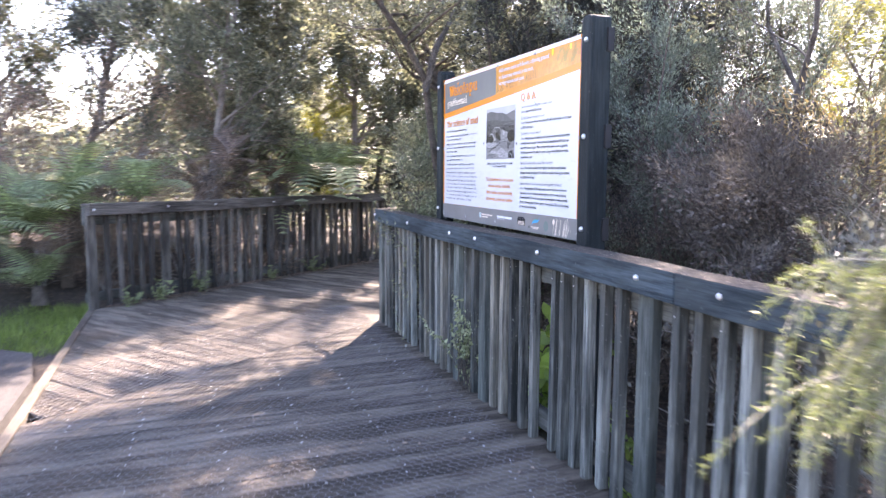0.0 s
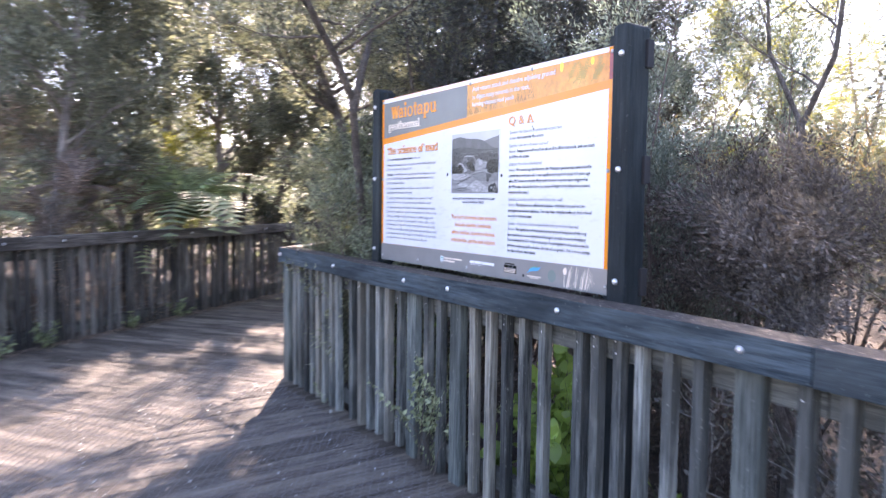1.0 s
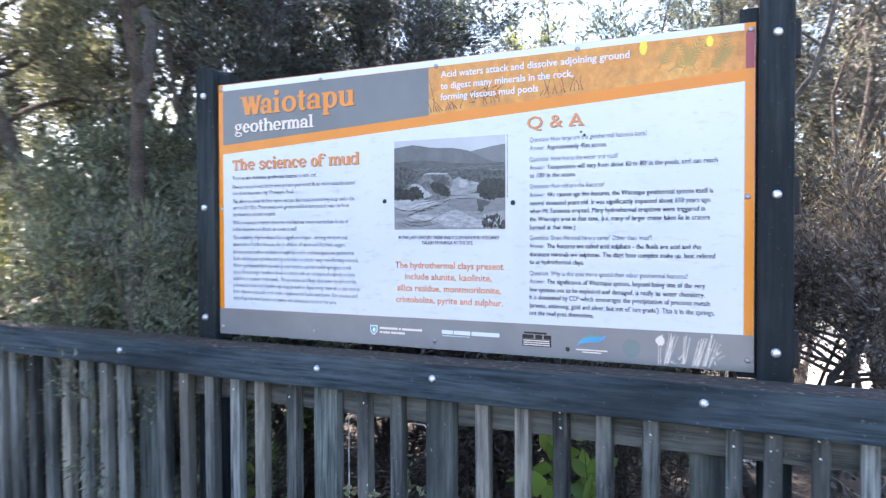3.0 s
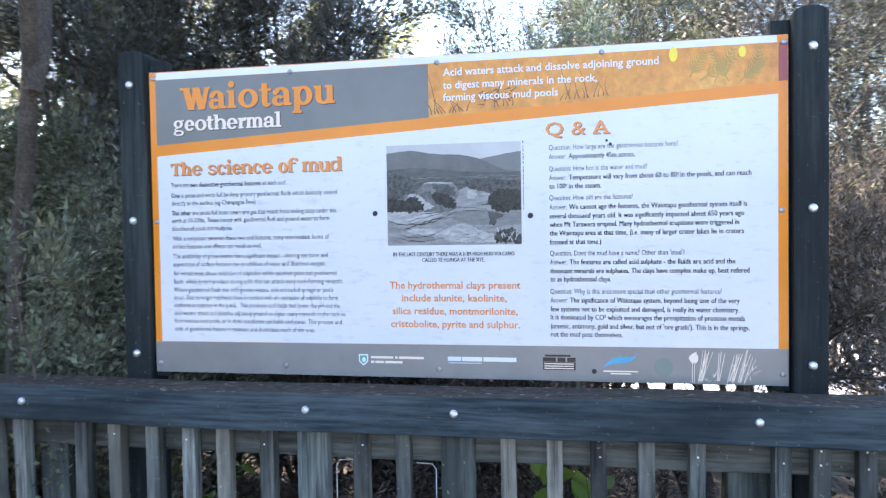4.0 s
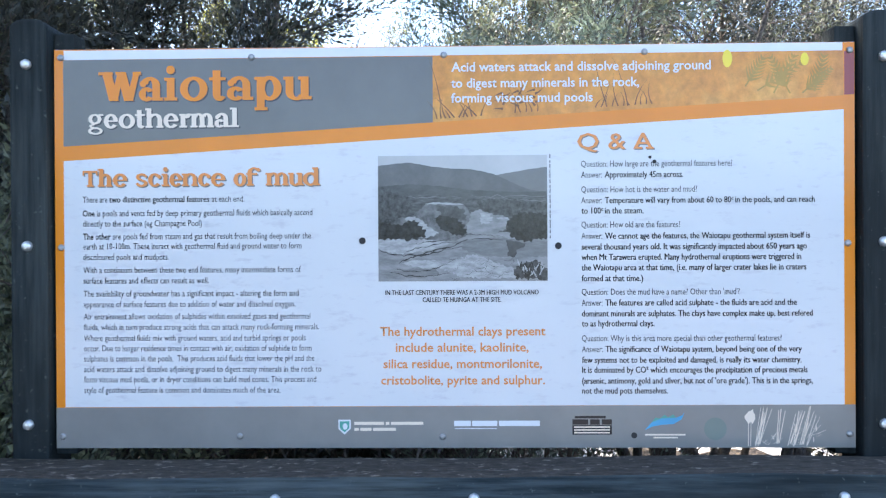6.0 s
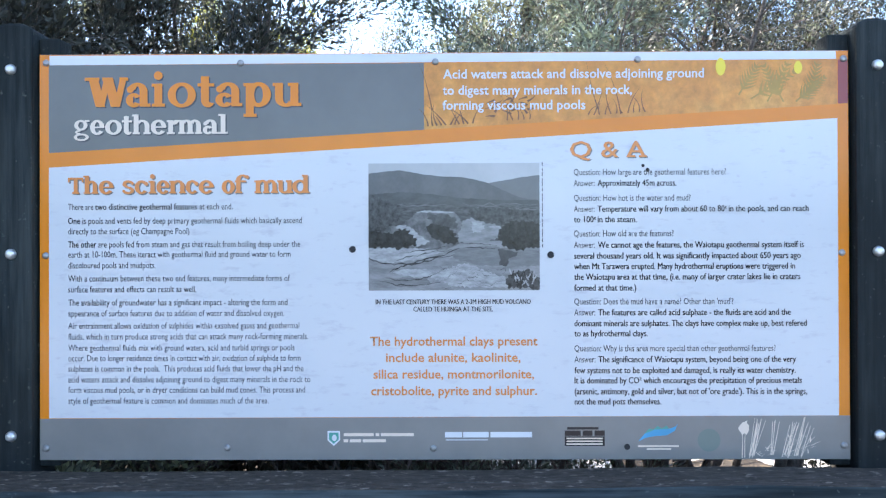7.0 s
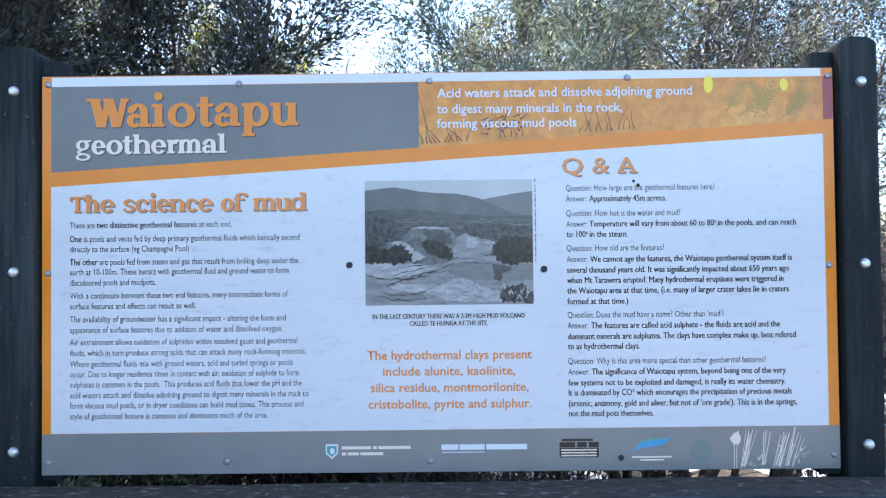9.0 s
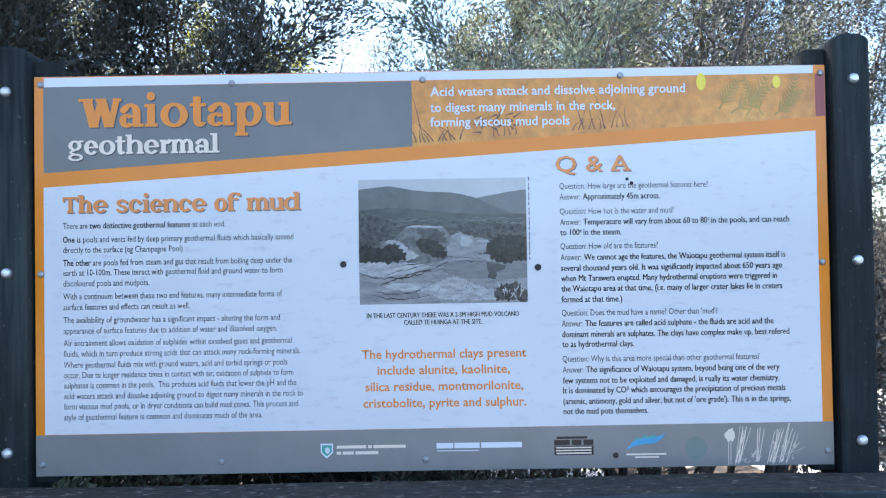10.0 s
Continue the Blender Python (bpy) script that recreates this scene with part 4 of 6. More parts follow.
shape([(0.36, 0.10), (0.46, 0.17), (0.56, 0.215), (0.66, 0.17), (0.80, 0.10), (0.83, 0.02), (0.50, 0.03)], PALE_GREY, 5.4, 0.010, 20)
for k, pts in enumerate((
        [(0, 0.255), (0.07, 0.22), (0.15, 0.20), (0.25, 0.215), (0.36, 0.25), (0.46, 0.29), (0.53, 0.33)],
        [(0.12, 0.15), (0.16, 0.175), (0.22, 0.20), (0.30, 0.215), (0.40, 0.255), (0.50, 0.275)],
        [(0.16, 0.24), (0.26, 0.27), (0.38, 0.30), (0.50, 0.32)], [(0.10, 0.10), (0.18, 0.075), (0.30, 0.085), (0.38, 0.12), (0.44, 0.17)],
        [(0.06, 0.075), (0.16, 0.04), (0.30, 0.045), (0.42, 0.06)], [(0.52, 0.37), (0.60, 0.365), (0.68, 0.36), (0.75, 0.35)],
        [(0.55, 0.33), (0.66, 0.335), (0.74, 0.325)], [(0.22, 0.30), (0.33, 0.315), (0.45, 0.345)])):
    stroke(pts, 0.0042 if k < 2 else 0.0026, CRACK_GREY, 6.4, 30 + k)
for k in range(34):
    r = random.Random(300 + k)
    f, h = r.uniform(0.40, 0.80), r.uniform(0.03, 0.19)
    a = r.uniform(-0.9, 0.9)
    stroke([(f, h), (f + 0.03 * math.cos(a), h + 0.03 * math.sin(a)), (f + 0.06 * math.cos(a + 0.5), h + 0.055 * math.sin(a + 0.5))], 0.0011, CRACK_GREY if k % 3 == 0 else WET_GREY, 6.6, 90 + k)
shape([(0.81, 0.02), (0.80, 0.09), (0.83, 0.12), (0.88, 0.15), (0.93, 0.17), (0.98, 0.13), (1, 0.10), (1, 0.01)], SCRUB_GREY, 6.8, 0.014, 21)
for k in range(26):
    r = random.Random(400 + k)
    f, h, a = r.uniform(0.83, 0.99), r.uniform(0.02, 0.12), r.uniform(0.7, 2.5)
    stroke([(f, h), (f + 0.02 * math.cos(a), h + 0.03 * math.sin(a)), (f + 0.035 * math.cos(a), h + 0.06 * math.sin(a))], 0.0055, PALE_GREY if k % 2 else BUSH_GREY, 7.2, 120 + k)

# lettering


def overlay(words, s, h, stretch, lo, size):
    """The first words of a line again in heavier black ink."""
    cu = bpy.data.curves.new("lettering", "FONT")
    cu.body, cu.size, cu.offset, cu.resolution_u = words, 1.0, 0.012, 2
    ob = new("lettering_source", cu)
    bpy.context.view_layer.update()
    me = bpy.data.meshes.new_from_object(ob.evaluated_get(bpy.context.evaluated_depsgraph_get()))
    bpy.data.objects.remove(ob)
    me.transform(Matrix(((0, 0, 0, -3.4 * STEP), (-stretch, 0, 0, 1 - s + lo * stretch), (0, size, 0, h), (0, 0, 0, 1))))
    tagged(part_of("lettering", me, BLACK_INK, sign), kind="stuff")


def lettering(text, s, h, width, size, mat, bold=0.0, depth=3.0, name="lettering", strong=""):
    """A line of raised ink, its baseline starting at s, h, drawn to the width."""
    cu = bpy.data.curves.new("lettering", "FONT")
    cu.body, cu.size, cu.offset, cu.resolution_u = text, 1.0, bold, 2
    ob = new("lettering_source", cu)
    bpy.context.view_layer.update()
    me = bpy.data.meshes.new_from_object(ob.evaluated_get(bpy.context.evaluated_depsgraph_get()))
    bpy.data.objects.remove(ob)
    n = len(me.vertices)
    co = np.empty(n * 3, np.float32)
    me.vertices.foreach_get("co", co)
    co = co.reshape(-1, 3)
    lo, hi = co[:, 0].min(), co[:, 0].max()
    if strong:
        overlay(strong, s, h, width / (hi - lo), lo, size)
    out = np.empty_like(co)
    out[:, 0] = -depth * STEP
    out[:, 1] = 1 - (s + (co[:, 0] - lo) / (hi - lo) * width)
    out[:, 2] = h + co[:, 1] * size
    me.vertices.foreach_set("co", out.ravel())
    me.update()
    me.name = name
    return tagged(part_of(name, me, mat, sign), kind="stuff")


LEFT_TEXT = [
    ("There are two distinctive geothermal features at each end.", 1.712, 0.409),
    ("One is pools and vents fed by deep primary geothermal fluids which basically ascend", 1.677, 0.580),
    ("directly to the surface (eg Champagne Pool)", 1.651, 0.301),
    ("The other are pools fed from steam and gas that result from boiling deep under the", 1.618, 0.576),
    ("earth at 10-100m. These iteract with geothermal fluid and ground water to form", 1.593, 0.552),
    ("discoloured pools and mudpots.", 1.566, 0.217),
    ("With a continuum between these two end features, many intermediate forms of", 1.533, 0.550),
    ("surface features and effects can result as well.", 1.506, 0.318),
    ("The availability of groundwater has a significant impact - altering the form and", 1.473, 0.544),
    ("appearance of surface features due to addition of water and dissolved oxygen.", 1.446, 0.536),
    ("Air entrainment allows oxidation of sulphides within exsolved gases and geothermal", 1.415, 0.573),
    ("fluids, which in turn produce strong acids that can attack many rock-forming minerals.", 1.388, 0.595),
    ("Where geothermal fluids mix with ground waters, acid and turbid springs or pools", 1.360, 0.561),
    ("occur. Due to longer residence times in contact with air, oxidation of sulphide to form", 1.334, 0.576),
    ("sulphates is common in the pools.  This produces acid fluids that lower the pH and the", 1.308, 0.583),
    ("acid waters attack and dissolve adjoining ground to digest many minerals in the rock to", 1.281, 0.600),
    ("form viscous mud pools, or in dryer conditions can build mud cones. This process and", 1.255, 0.587),
    ("style of geothermal feature is common and dominates much of the area.", 1.228, 0.497),
]
RIGHT_TEXT = [
    ("Question: How large are the geothermal features here?", 1.793, 0.374),
    ("Answer: Approximately 45m across.", 1.766, 0.252),
    ("Question: How hot is the water and mud?", 1.729, 0.287),
    ("Answer: Temperature will vary from about 60 to 80^in the pools, and can reach", 1.702, 0.576),
    ("to 100^in the steam.", 1.676, 0.154),
    ("Question: How old are the features?", 1.641, 0.245),
    ("Answer: We cannot age the features, the Waiotapu geothermal system itself is", 1.613, 0.564),
    ("several thousand years old. It was significantly impacted about 650 years ago", 1.586, 0.556),
    ("when Mt Tarawera erupted. Many hydrothermal eruptions were triggered in", 1.560, 0.542),
    ("the Waiotapu area at that time, (i.e. many of larger crater lakes lie in craters", 1.534, 0.555),
    ("formed at that time.)", 1.507, 0.152),
    ("Question: Does the mud have a name? Other than 'mud'?", 1.473, 0.391),
    ("Answer: The features are called acid sulphate - the fluids are acid and the", 1.446, 0.531),
    ("dominant minerals are sulphates. The clays have complex make up, best refered", 1.419, 0.570),
    ("to as hydrothermal clays.", 1.394, 0.180),
    ("Question: Why is this area more special than other geothermal features?", 1.357, 0.494),
    ("Answer: The significance of Waiotapu system, beyond being one of the very", 1.330, 0.543),
    ("few systems not to be exploited and damaged, is really its water chemistry.", 1.303, 0.542),
    ("It is dominated by CO\u00b2 which encourages the precipitation of precious metals", 1.278, 0.557),
    ("(arsenic, antimony, gold and silver, but not of 'ore grade'). This is in the springs,", 1.251, 0.570),
    ("not the mud pots themselves.", 1.226, 0.212),
]
def strong_line(text, s, h, width):
    """Heavier ink: the line laid twice, a hair apart."""
    lettering(text, s, h, width, 0.0225, BLACK_INK)
    lettering(text, s + 0.0007, h, width, 0.0225, BLACK_INK, 0.0, 3.2)


for n, (text, h, width) in enumerate(LEFT_TEXT):
    h -= 0.0085 * (h - 1.228)
    if n == 0:
        lettering("There are", 0.072, h, 0.0625, 0.0225, FADED_INK)
        strong_line("two distinctive geothermal features", 0.139, h, 0.2525)
        lettering("at each end.", 0.3985, h, 0.0825, 0.0225, FADED_INK)
    else:
        lettering(text, 0.072, h, width, 0.0225, FADED_INK if n < 9 else WORN_INK, 0.0, strong={1: "One", 3: "The other"}.get(n, ""))
for n, (text, h, width) in enumerate(RIGHT_TEXT):
    h -= 0.002 + 0.0035 * (h - 1.226)
    left = 1.3235
    if text.startswith("Question"):
        lettering(text, left, h, width, 0.0225, FADED_INK)
        continue
    if text.startswith("Answer: "):
        lettering("Answer:", left, h, 0.0515, 0.0225, FADED_INK)
        text, left, width = text[8:], left + 0.0585, width - 0.0585
    if "^" in text:
        # a small raised c after the number
        first, rest = text.split("^")
        cut = 0.3115 if n == 3 else 0.048
        strong_line(first, left, h, cut)
        lettering("c", left + cut + 0.001, h + 0.007, 0.0055, 0.0135, BLACK_INK, 0.02, 3.2)
        strong_line(rest, left + cut + 0.0105, h, width - cut - 0.0105)
    else:
        strong_line(text, left, h, width)
for text, s, h, width, size, mat, bold in (
        ("IN THE LAST CENTURY THERE WAS A 2-3M HIGH MUD VOLCANO", 0.834, 1.472, 0.382, 0.0175, BLACK_INK, 0.0),
        ("CALLED TE HUINGA AT THE SITE.", 0.927, 1.454, 0.196, 0.0175, BLACK_INK, 0.0),
        ("The hydrothermal clays present", 0.820, 1.370, 0.413, 0.032, SALMON_INK, 0.016),
        ("include alunite, kaolinite,", 0.859, 1.330, 0.332, 0.032, SALMON_INK, 0.016),
        ("silica residue, montmorilonite,", 0.828, 1.289, 0.396, 0.032, SALMON_INK, 0.016),
        ("cristobolite, pyrite and sulphur.", 0.822, 1.248, 0.409, 0.032, SALMON_INK, 0.016),
        ("Acid waters attack and dissolve adjoining ground", 1.002, 2.029, 0.643, 0.033, WHITE_INK, 0.014),
        ("to digest many minerals in the rock,", 1.001, 1.989, 0.467, 0.033, WHITE_INK, 0.014),
        ("forming viscous mud pools", 1.001, 1.952, 0.352, 0.033, WHITE_INK, 0.014)):
    lettering(text, s, h, width, size, mat, bold, 4.0)
    if mat is BLACK_INK:
        lettering(text, s + 0.0006, h, width, size, mat, bold, 4.2)
# slab-serif headings: each letter is made of stems, slabs, arcs and dots, in units of the x-height
STEM, SLAB, RISER = 0.345, 0.14, 1.42


def block(x0, x1, y0, y1):
    return [[(x0, y0), (x1, y0), (x1, y1), (x0, y1)]]


def arc(cx, cy, rx, ry, tx, ty, a0, a1, n=26):
    """A band between two ellipses from angle a0 to a1."""
    rim = []
    for k in range(n + 1):
        a = radians(a0 + (a1 - a0) * k / n)
        rim.append(((cx + rx * math.cos(a), cy + ry * math.sin(a)), (cx + (rx - tx) * math.cos(a), cy + (ry - ty) * math.sin(a))))
    return [[p[0], q[0], q[1], p[1]] for p, q in zip(rim, rim[1:])]


def dot(cx, cy, r):
    return [[(cx + r * math.cos(2 * math.pi * k / 16), cy + r * math.sin(2 * math.pi * k / 16)) for k in range(16)]]


def arches(starts, w, top_of_first):
    """Stems joined by round shoulders, as in n, m and h."""
    out = []
    for n, x in enumerate(starts):
        out += block(x, x + STEM, 0, top_of_first if n == 0 else 0.62) + block(x - 0.09, x + STEM + 0.09, 0, SLAB)
    for a, b in zip(starts, starts[1:]):
        out += arc((a + b + STEM) / 2 + 0.03, 0.6, (b + STEM - a) / 2 - 0.03, 0.44, STEM, 0.16, 0, 150, 16)
    return out + block(0, starts[0] + STEM * 0.7, top_of_first - SLAB, top_of_first)


def glyph(c, w):
    if c == "o":
        return arc(w / 2, 0.5, w / 2, 0.54, STEM, 0.16, 0, 360, 36)
    if c == "e":
        return arc(w / 2, 0.5, w / 2, 0.54, STEM, 0.17, 0, 325, 32) + block(STEM * 0.8, w - 0.03, 0.45, 0.56)
    if c == "c":
        return arc(w / 2, 0.5, w / 2, 0.54, STEM, 0.17, 45, 322, 30) + dot(w - 0.19, 0.76, 0.16)
    if c == "a":
        x = w - 0.13 - STEM
        return block(x, x + STEM, 0, 0.68) + block(x + STEM * 0.5, w, 0, SLAB) + arc((x + STEM + 0.06) / 2, 0.66, (x + STEM - 0.06) / 2, 0.38, STEM, 0.16, 0, 165, 18) + dot(0.19, 0.74, 0.15) + arc((x + 0.1) / 2, 0.28, (x + 0.1) / 2, 0.31, STEM * 0.9, 0.15, 30, 330, 24)
    if c == "i":
        x = (w - STEM) / 2
        return block(x, x + STEM, 0, 1.0) + block(0, w, 0, SLAB) + block(0, x + STEM * 0.5, 1 - SLAB, 1.0) + dot(x + STEM / 2, 1.34, 0.19)
    if c == "l":
        x = (w - STEM) / 2
        return block(x, x + STEM, 0, RISER) + block(0, w, 0, SLAB) + block(0, x + STEM * 0.5, RISER - SLAB, RISER)
    if c == "t":
        return block(0.15, 0.15 + STEM, 0.25, 1.3) + block(0, w - 0.02, 1 - SLAB, 1.0) + arc(0.15 + (w - 0.15) / 2, 0.28, (w - 0.15) / 2, 0.32, STEM, 0.14, 180, 335, 16)
    if c == "p":
        return block(0.1, 0.1 + STEM, -0.46, 1.0) + block(0, 0.1 + STEM + 0.12, -0.46, -0.46 + SLAB) + block(0, 0.1 + STEM * 0.5, 1 - SLAB, 1.0) + arc((w + 0.12) / 2, 0.5, (w - 0.12) / 2, 0.54, STEM, 0.17, 0, 360, 32)
    if c == "d":
        x = w - 0.12 - STEM
        return block(x, x + STEM, 0, RISER) + block(x + STEM * 0.5, w, 0, SLAB) + block(x - 0.12, x + STEM * 0.5, RISER - SLAB, RISER) + arc((x + STEM) / 2, 0.5, (x + STEM) / 2, 0.54, STEM, 0.17, 0, 360, 32)
    if c == "u":
        x = w - 0.13 - STEM
        return block(0.1, 0.1 + STEM, 0.3, 1.0) + block(0, 0.1 + STEM * 0.5, 1 - SLAB, 1.0) + block(x, x + STEM, 0, 1.0) + block(x - 0.11, x + STEM * 0.5, 1 - SLAB, 1.0) + block(x + STEM * 0.5, w, 0, SLAB) + arc((0.1 + x + STEM) / 2 - 0.03, 0.34, (x + STEM - 0.1) / 2 - 0.03, 0.38, STEM, 0.15, 180, 330, 18)
    if c == "n":
        return arches([0.11, w - 0.09 - STEM], w, 1.0)
    if c == "m":
        return arches([0.11, (w + 0.02 - STEM) / 2, w - 0.09 - STEM], w, 1.0)
    if c == "h":
        return arches([0.11, w - 0.09 - STEM], w, RISER)
    if c == "r":
        return block(0.1, 0.1 + STEM, 0, 1.0) + block(0, 0.1 + STEM + 0.12, 0, SLAB) + block(0, 0.1 + STEM * 0.5, 1 - SLAB, 1.0) + arc(0.1 + STEM + 0.26, 0.62, 0.36, 0.41, 0.2, 0.16, 60, 170, 12) + dot(w - 0.15, 0.84, 0.15)
    if c == "s":
        return arc(w / 2, 0.745, w / 2 - 0.02, 0.295, 0.28, 0.17, 30, 275, 22) + arc(w / 2, 0.255, w / 2, 0.295, 0.28, 0.17, -155, 95, 22) + dot(w - 0.14, 0.80, 0.12) + dot(0.13, 0.19, 0.12)
    if c == "f":
        return block(0.1, 0.1 + STEM, 0, 1.1) + block(0, 0.1 + STEM + 0.13, 0, SLAB) + block(0, w * 0.78, 1 - SLAB, 1.0) + arc(0.1 + (w - 0.1) / 2, 1.06, (w - 0.1) / 2, 0.40, STEM, 0.14, 30, 180, 16) + dot(w - 0.15, 1.27, 0.14)
    if c == "g":
        return arc(w * 0.45, 0.66, w * 0.43, 0.38, 0.29, 0.14, 0, 360, 30) + block(w * 0.7, w, 0.9, 1.03) + arc(w * 0.48, -0.2, w * 0.48, 0.27, 0.22, 0.13, 0, 360, 30) + arc(w * 0.42, 0.16, w * 0.34, 0.17, 0.17, 0.12, 90, 270, 12)
    if c == "T":
        return block(0, w, 1.27 - 0.16, 1.27) + block(0, 0.13, 0.90, 1.27) + block(w - 0.13, w, 0.90, 1.27) + block((w - 0.3) / 2, (w + 0.3) / 2, 0, 1.27) + block((w - 0.3) / 2 - 0.13, (w + 0.3) / 2 + 0.13, 0, SLAB)
    if c == "W":
        top, out = 1.27, []
        for x0, x1, wide in ((0.08, 0.25, 0.42), (0.45, 0.30, 0.28), (0.42, 0.60, 0.42), (0.82, 0.66, 0.28)):
            out += [[(x1 * w, 0.0), (x1 * w + wide, 0.0), (x0 * w + wide, top), (x0 * w, top)]]
        return out + block(0, 0.10 * w + 0.45, top - SLAB, top) + block(0.40 * w, 0.47 * w + 0.30, top - SLAB, top) + block(0.80 * w, w, top - SLAB, top)
    return []


def heading(letters, s0, h, unit_wide, x_height, rise, mat, edge):
    """Letters with their left and right ends in units of unit_wide from the first; the line climbs by rise."""
    first = letters[0][1]
    for tone, shift, depth in ((edge, 0.0028, 3.0), (mat, 0.0, 4.2)):
        verts, faces = [], []
        for c, a, b in letters:
            for n, poly in enumerate(glyph(c, (b - a) * unit_wide / x_height)):
                i = len(verts)
                for x, y in poly:
                    verts.append((-(depth + 0.01 * (n % 60)) * STEP, 1 - (s0 + shift + (a - first) * unit_wide + x * x_height), h - shift + rise * (a - first) * unit_wide + y * x_height))
                faces.append(tuple(range(i + len(poly) - 1, i - 1, -1)))
        tagged(part_of("lettering", mesh_from("lettering", verts, faces), tone, sign), kind="stuff")


heading([("W", 155, 231), ("a", 227, 270), ("i", 272, 295), ("o", 300, 349), ("t", 352, 382), ("a", 383, 430), ("p", 432, 480), ("u", 483, 533)], 0.114, 1.963, 0.001423, 0.0575, 0.0, ORANGE_INK, SHADOW_INK)
heading([("g", 137, 164), ("e", 165, 190), ("o", 191, 220), ("t", 220, 238), ("h", 238, 270), ("e", 270, 297), ("r", 298, 317), ("m", 317, 359), ("a", 360, 387), ("l", 387, 403)], 0.087, 1.895, 0.001436, 0.0345, 0.0, PALE_INK, SHADOW_INK)
heading([("T", 126, 153), ("h", 153, 179), ("e", 180, 206), ("s", 221, 242), ("c", 243, 267), ("i", 267, 281), ("e", 281, 304), ("n", 303, 332), ("c", 332, 355), ("e", 355, 381), ("o", 395, 418), ("f", 418, 443), ("m", 452, 493), ("u", 492, 520), ("d", 518, 548)], 0.072, 1.748, 0.001419, 0.0315, 0.0, SALMON_INK, GREY_INK)
for tone, shift, depth in ((GREY_INK, 0.0025, 3.0), (SALMON_INK, 0.0, 4.2)):
    lettering("Q & A", 1.314 + shift, 1.833 - shift, 0.186, 0.058, tone, 0.0, depth)
    lettering("Q & A", 1.3155 + shift, 1.833 - shift, 0.186, 0.058, tone, 0.0, depth + 0.2)
    for s in (1.4555, 1.4835):
        on_board("lettering_foot", rect(s + shift, s + shift + 0.020, 1.833 - shift, 1.8375 - shift), tone, sign, (depth + 0.4) * STEP)


# emblems, plain bars for small print, and marks
def bar(s0, s1, h0, h1, mat, depth=3.0):
    on_board("print_bar", rect(s0, s1, h0, h1), mat, sign, depth * STEP)


on_board("emblem", [(0.714, 1.160), (0.745, 1.160), (0.745, 1.137), (0.7295, 1.123), (0.714, 1.137)], WHITE_INK, sign, 3 * STEP, "white shield emblem")
on_board("emblem", [(0.7175, 1.156), (0.7415, 1.156), (0.7415, 1.139), (0.7295, 1.128), (0.7175, 1.139)], TEAL_INK, sign, 4 * STEP)
on_board("emblem", blob(0.731, 1.143, 0.006, 0.008), WHITE_INK, sign, 5 * STEP)
for s0, s1, h in ((0.754, 0.828, 1.147), (0.833, 0.842, 1.147), (0.846, 0.927, 1.147), (0.754, 0.765, 1.132), (0.769, 0.797, 1.132), (0.801, 0.858, 1.132)):
    bar(s0, s1, h, h + 0.0075, PALE_INK)
for s0, s1 in ((1.004, 1.046), (1.049, 1.112), (1.116, 1.218)):
    bar(s0, s1, 1.1435, 1.157, WHITE_INK)
bar(1.006, 1.110, 1.1365, 1.1385, WHITE_INK)
bar(1.305, 1.382, 1.1625, 1.1685, BLACK_INK)
for s0, s1 in ((1.299, 1.338), (1.343, 1.367), (1.372, 1.397)):
    bar(s0, s1, 1.147, 1.160, BLACK_INK)
bar(1.299, 1.397, 1.122, 1.1455, BLACK_INK)
for h in (1.139, 1.132, 1.125):
    bar(1.303, 1.392, h, h + 0.0035, PALE_INK, 4)
on_board("emblem", [(1.479, 1.133), (1.495, 1.152), (1.520, 1.162), (1.556, 1.164), (1.572, 1.170), (1.577, 1.178), (1.570, 1.160), (1.550, 1.148), (1.520, 1.146), (1.498, 1.142)], BLUE_INK, sign, 3 * STEP, "blue wave emblem")
on_board("emblem", [(1.495, 1.152), (1.505, 1.164), (1.517, 1.163), (1.527, 1.171), (1.537, 1.165), (1.549, 1.172), (1.556, 1.164), (1.520, 1.162)], TEAL_INK, sign, 4 * STEP)
bar(1.479, 1.579, 1.1195, 1.1235, PALE_INK)
bar(1.50, 1.56, 1.1125, 1.1160, PALE_INK)
on_board("emblem", blob(1.653, 1.136, 0.028, 0.028, 24), MUTED_GREEN_INK, sign, 3 * STEP, "faint green disc")
def reed(s0, h0, s1, h1, wide, n):
    h1 = min(h1, 1.1935)
    on_board("reed_line", [(s0 - wide, h0), (s0 + wide, h0), (s1 + wide * 0.6, h1), (s1 - wide * 0.6, h1)], PALE_INK, sign, (3.0 + 0.012 * n) * STEP)


for k, (low, high, count) in enumerate(((1.757, 1.772, 9), (1.800, 1.800, 4), (1.838, 1.850, 9), (1.868, 1.888, 6))):
    for n in range(count):
        s0 = low + rng.uniform(-0.008, 0.012)
        reed(s0, rng.uniform(1.092, 1.10), s0 + high - low + rng.uniform(-0.002, 0.016), rng.uniform(1.165, 1.1935), rng.uniform(0.0006, 0.0013), 9 * k + n)
for n in range(40):
    s0 = rng.uniform(1.755, 1.80) if n % 3 == 0 else rng.uniform(1.845, 1.905)
    h0 = rng.uniform(1.093, 1.118) if n % 3 == 0 else rng.uniform(1.094, 1.145)
    reed(s0, h0, s0 + rng.uniform(-0.020, 0.022), h0 + rng.uniform(-0.002, 0.016), rng.uniform(0.0008, 0.0016), 40 + n)
for s0 in (1.734, 1.740):
    reed(s0, 1.093, s0 + 0.001, 1.155, 0.0009, 90)
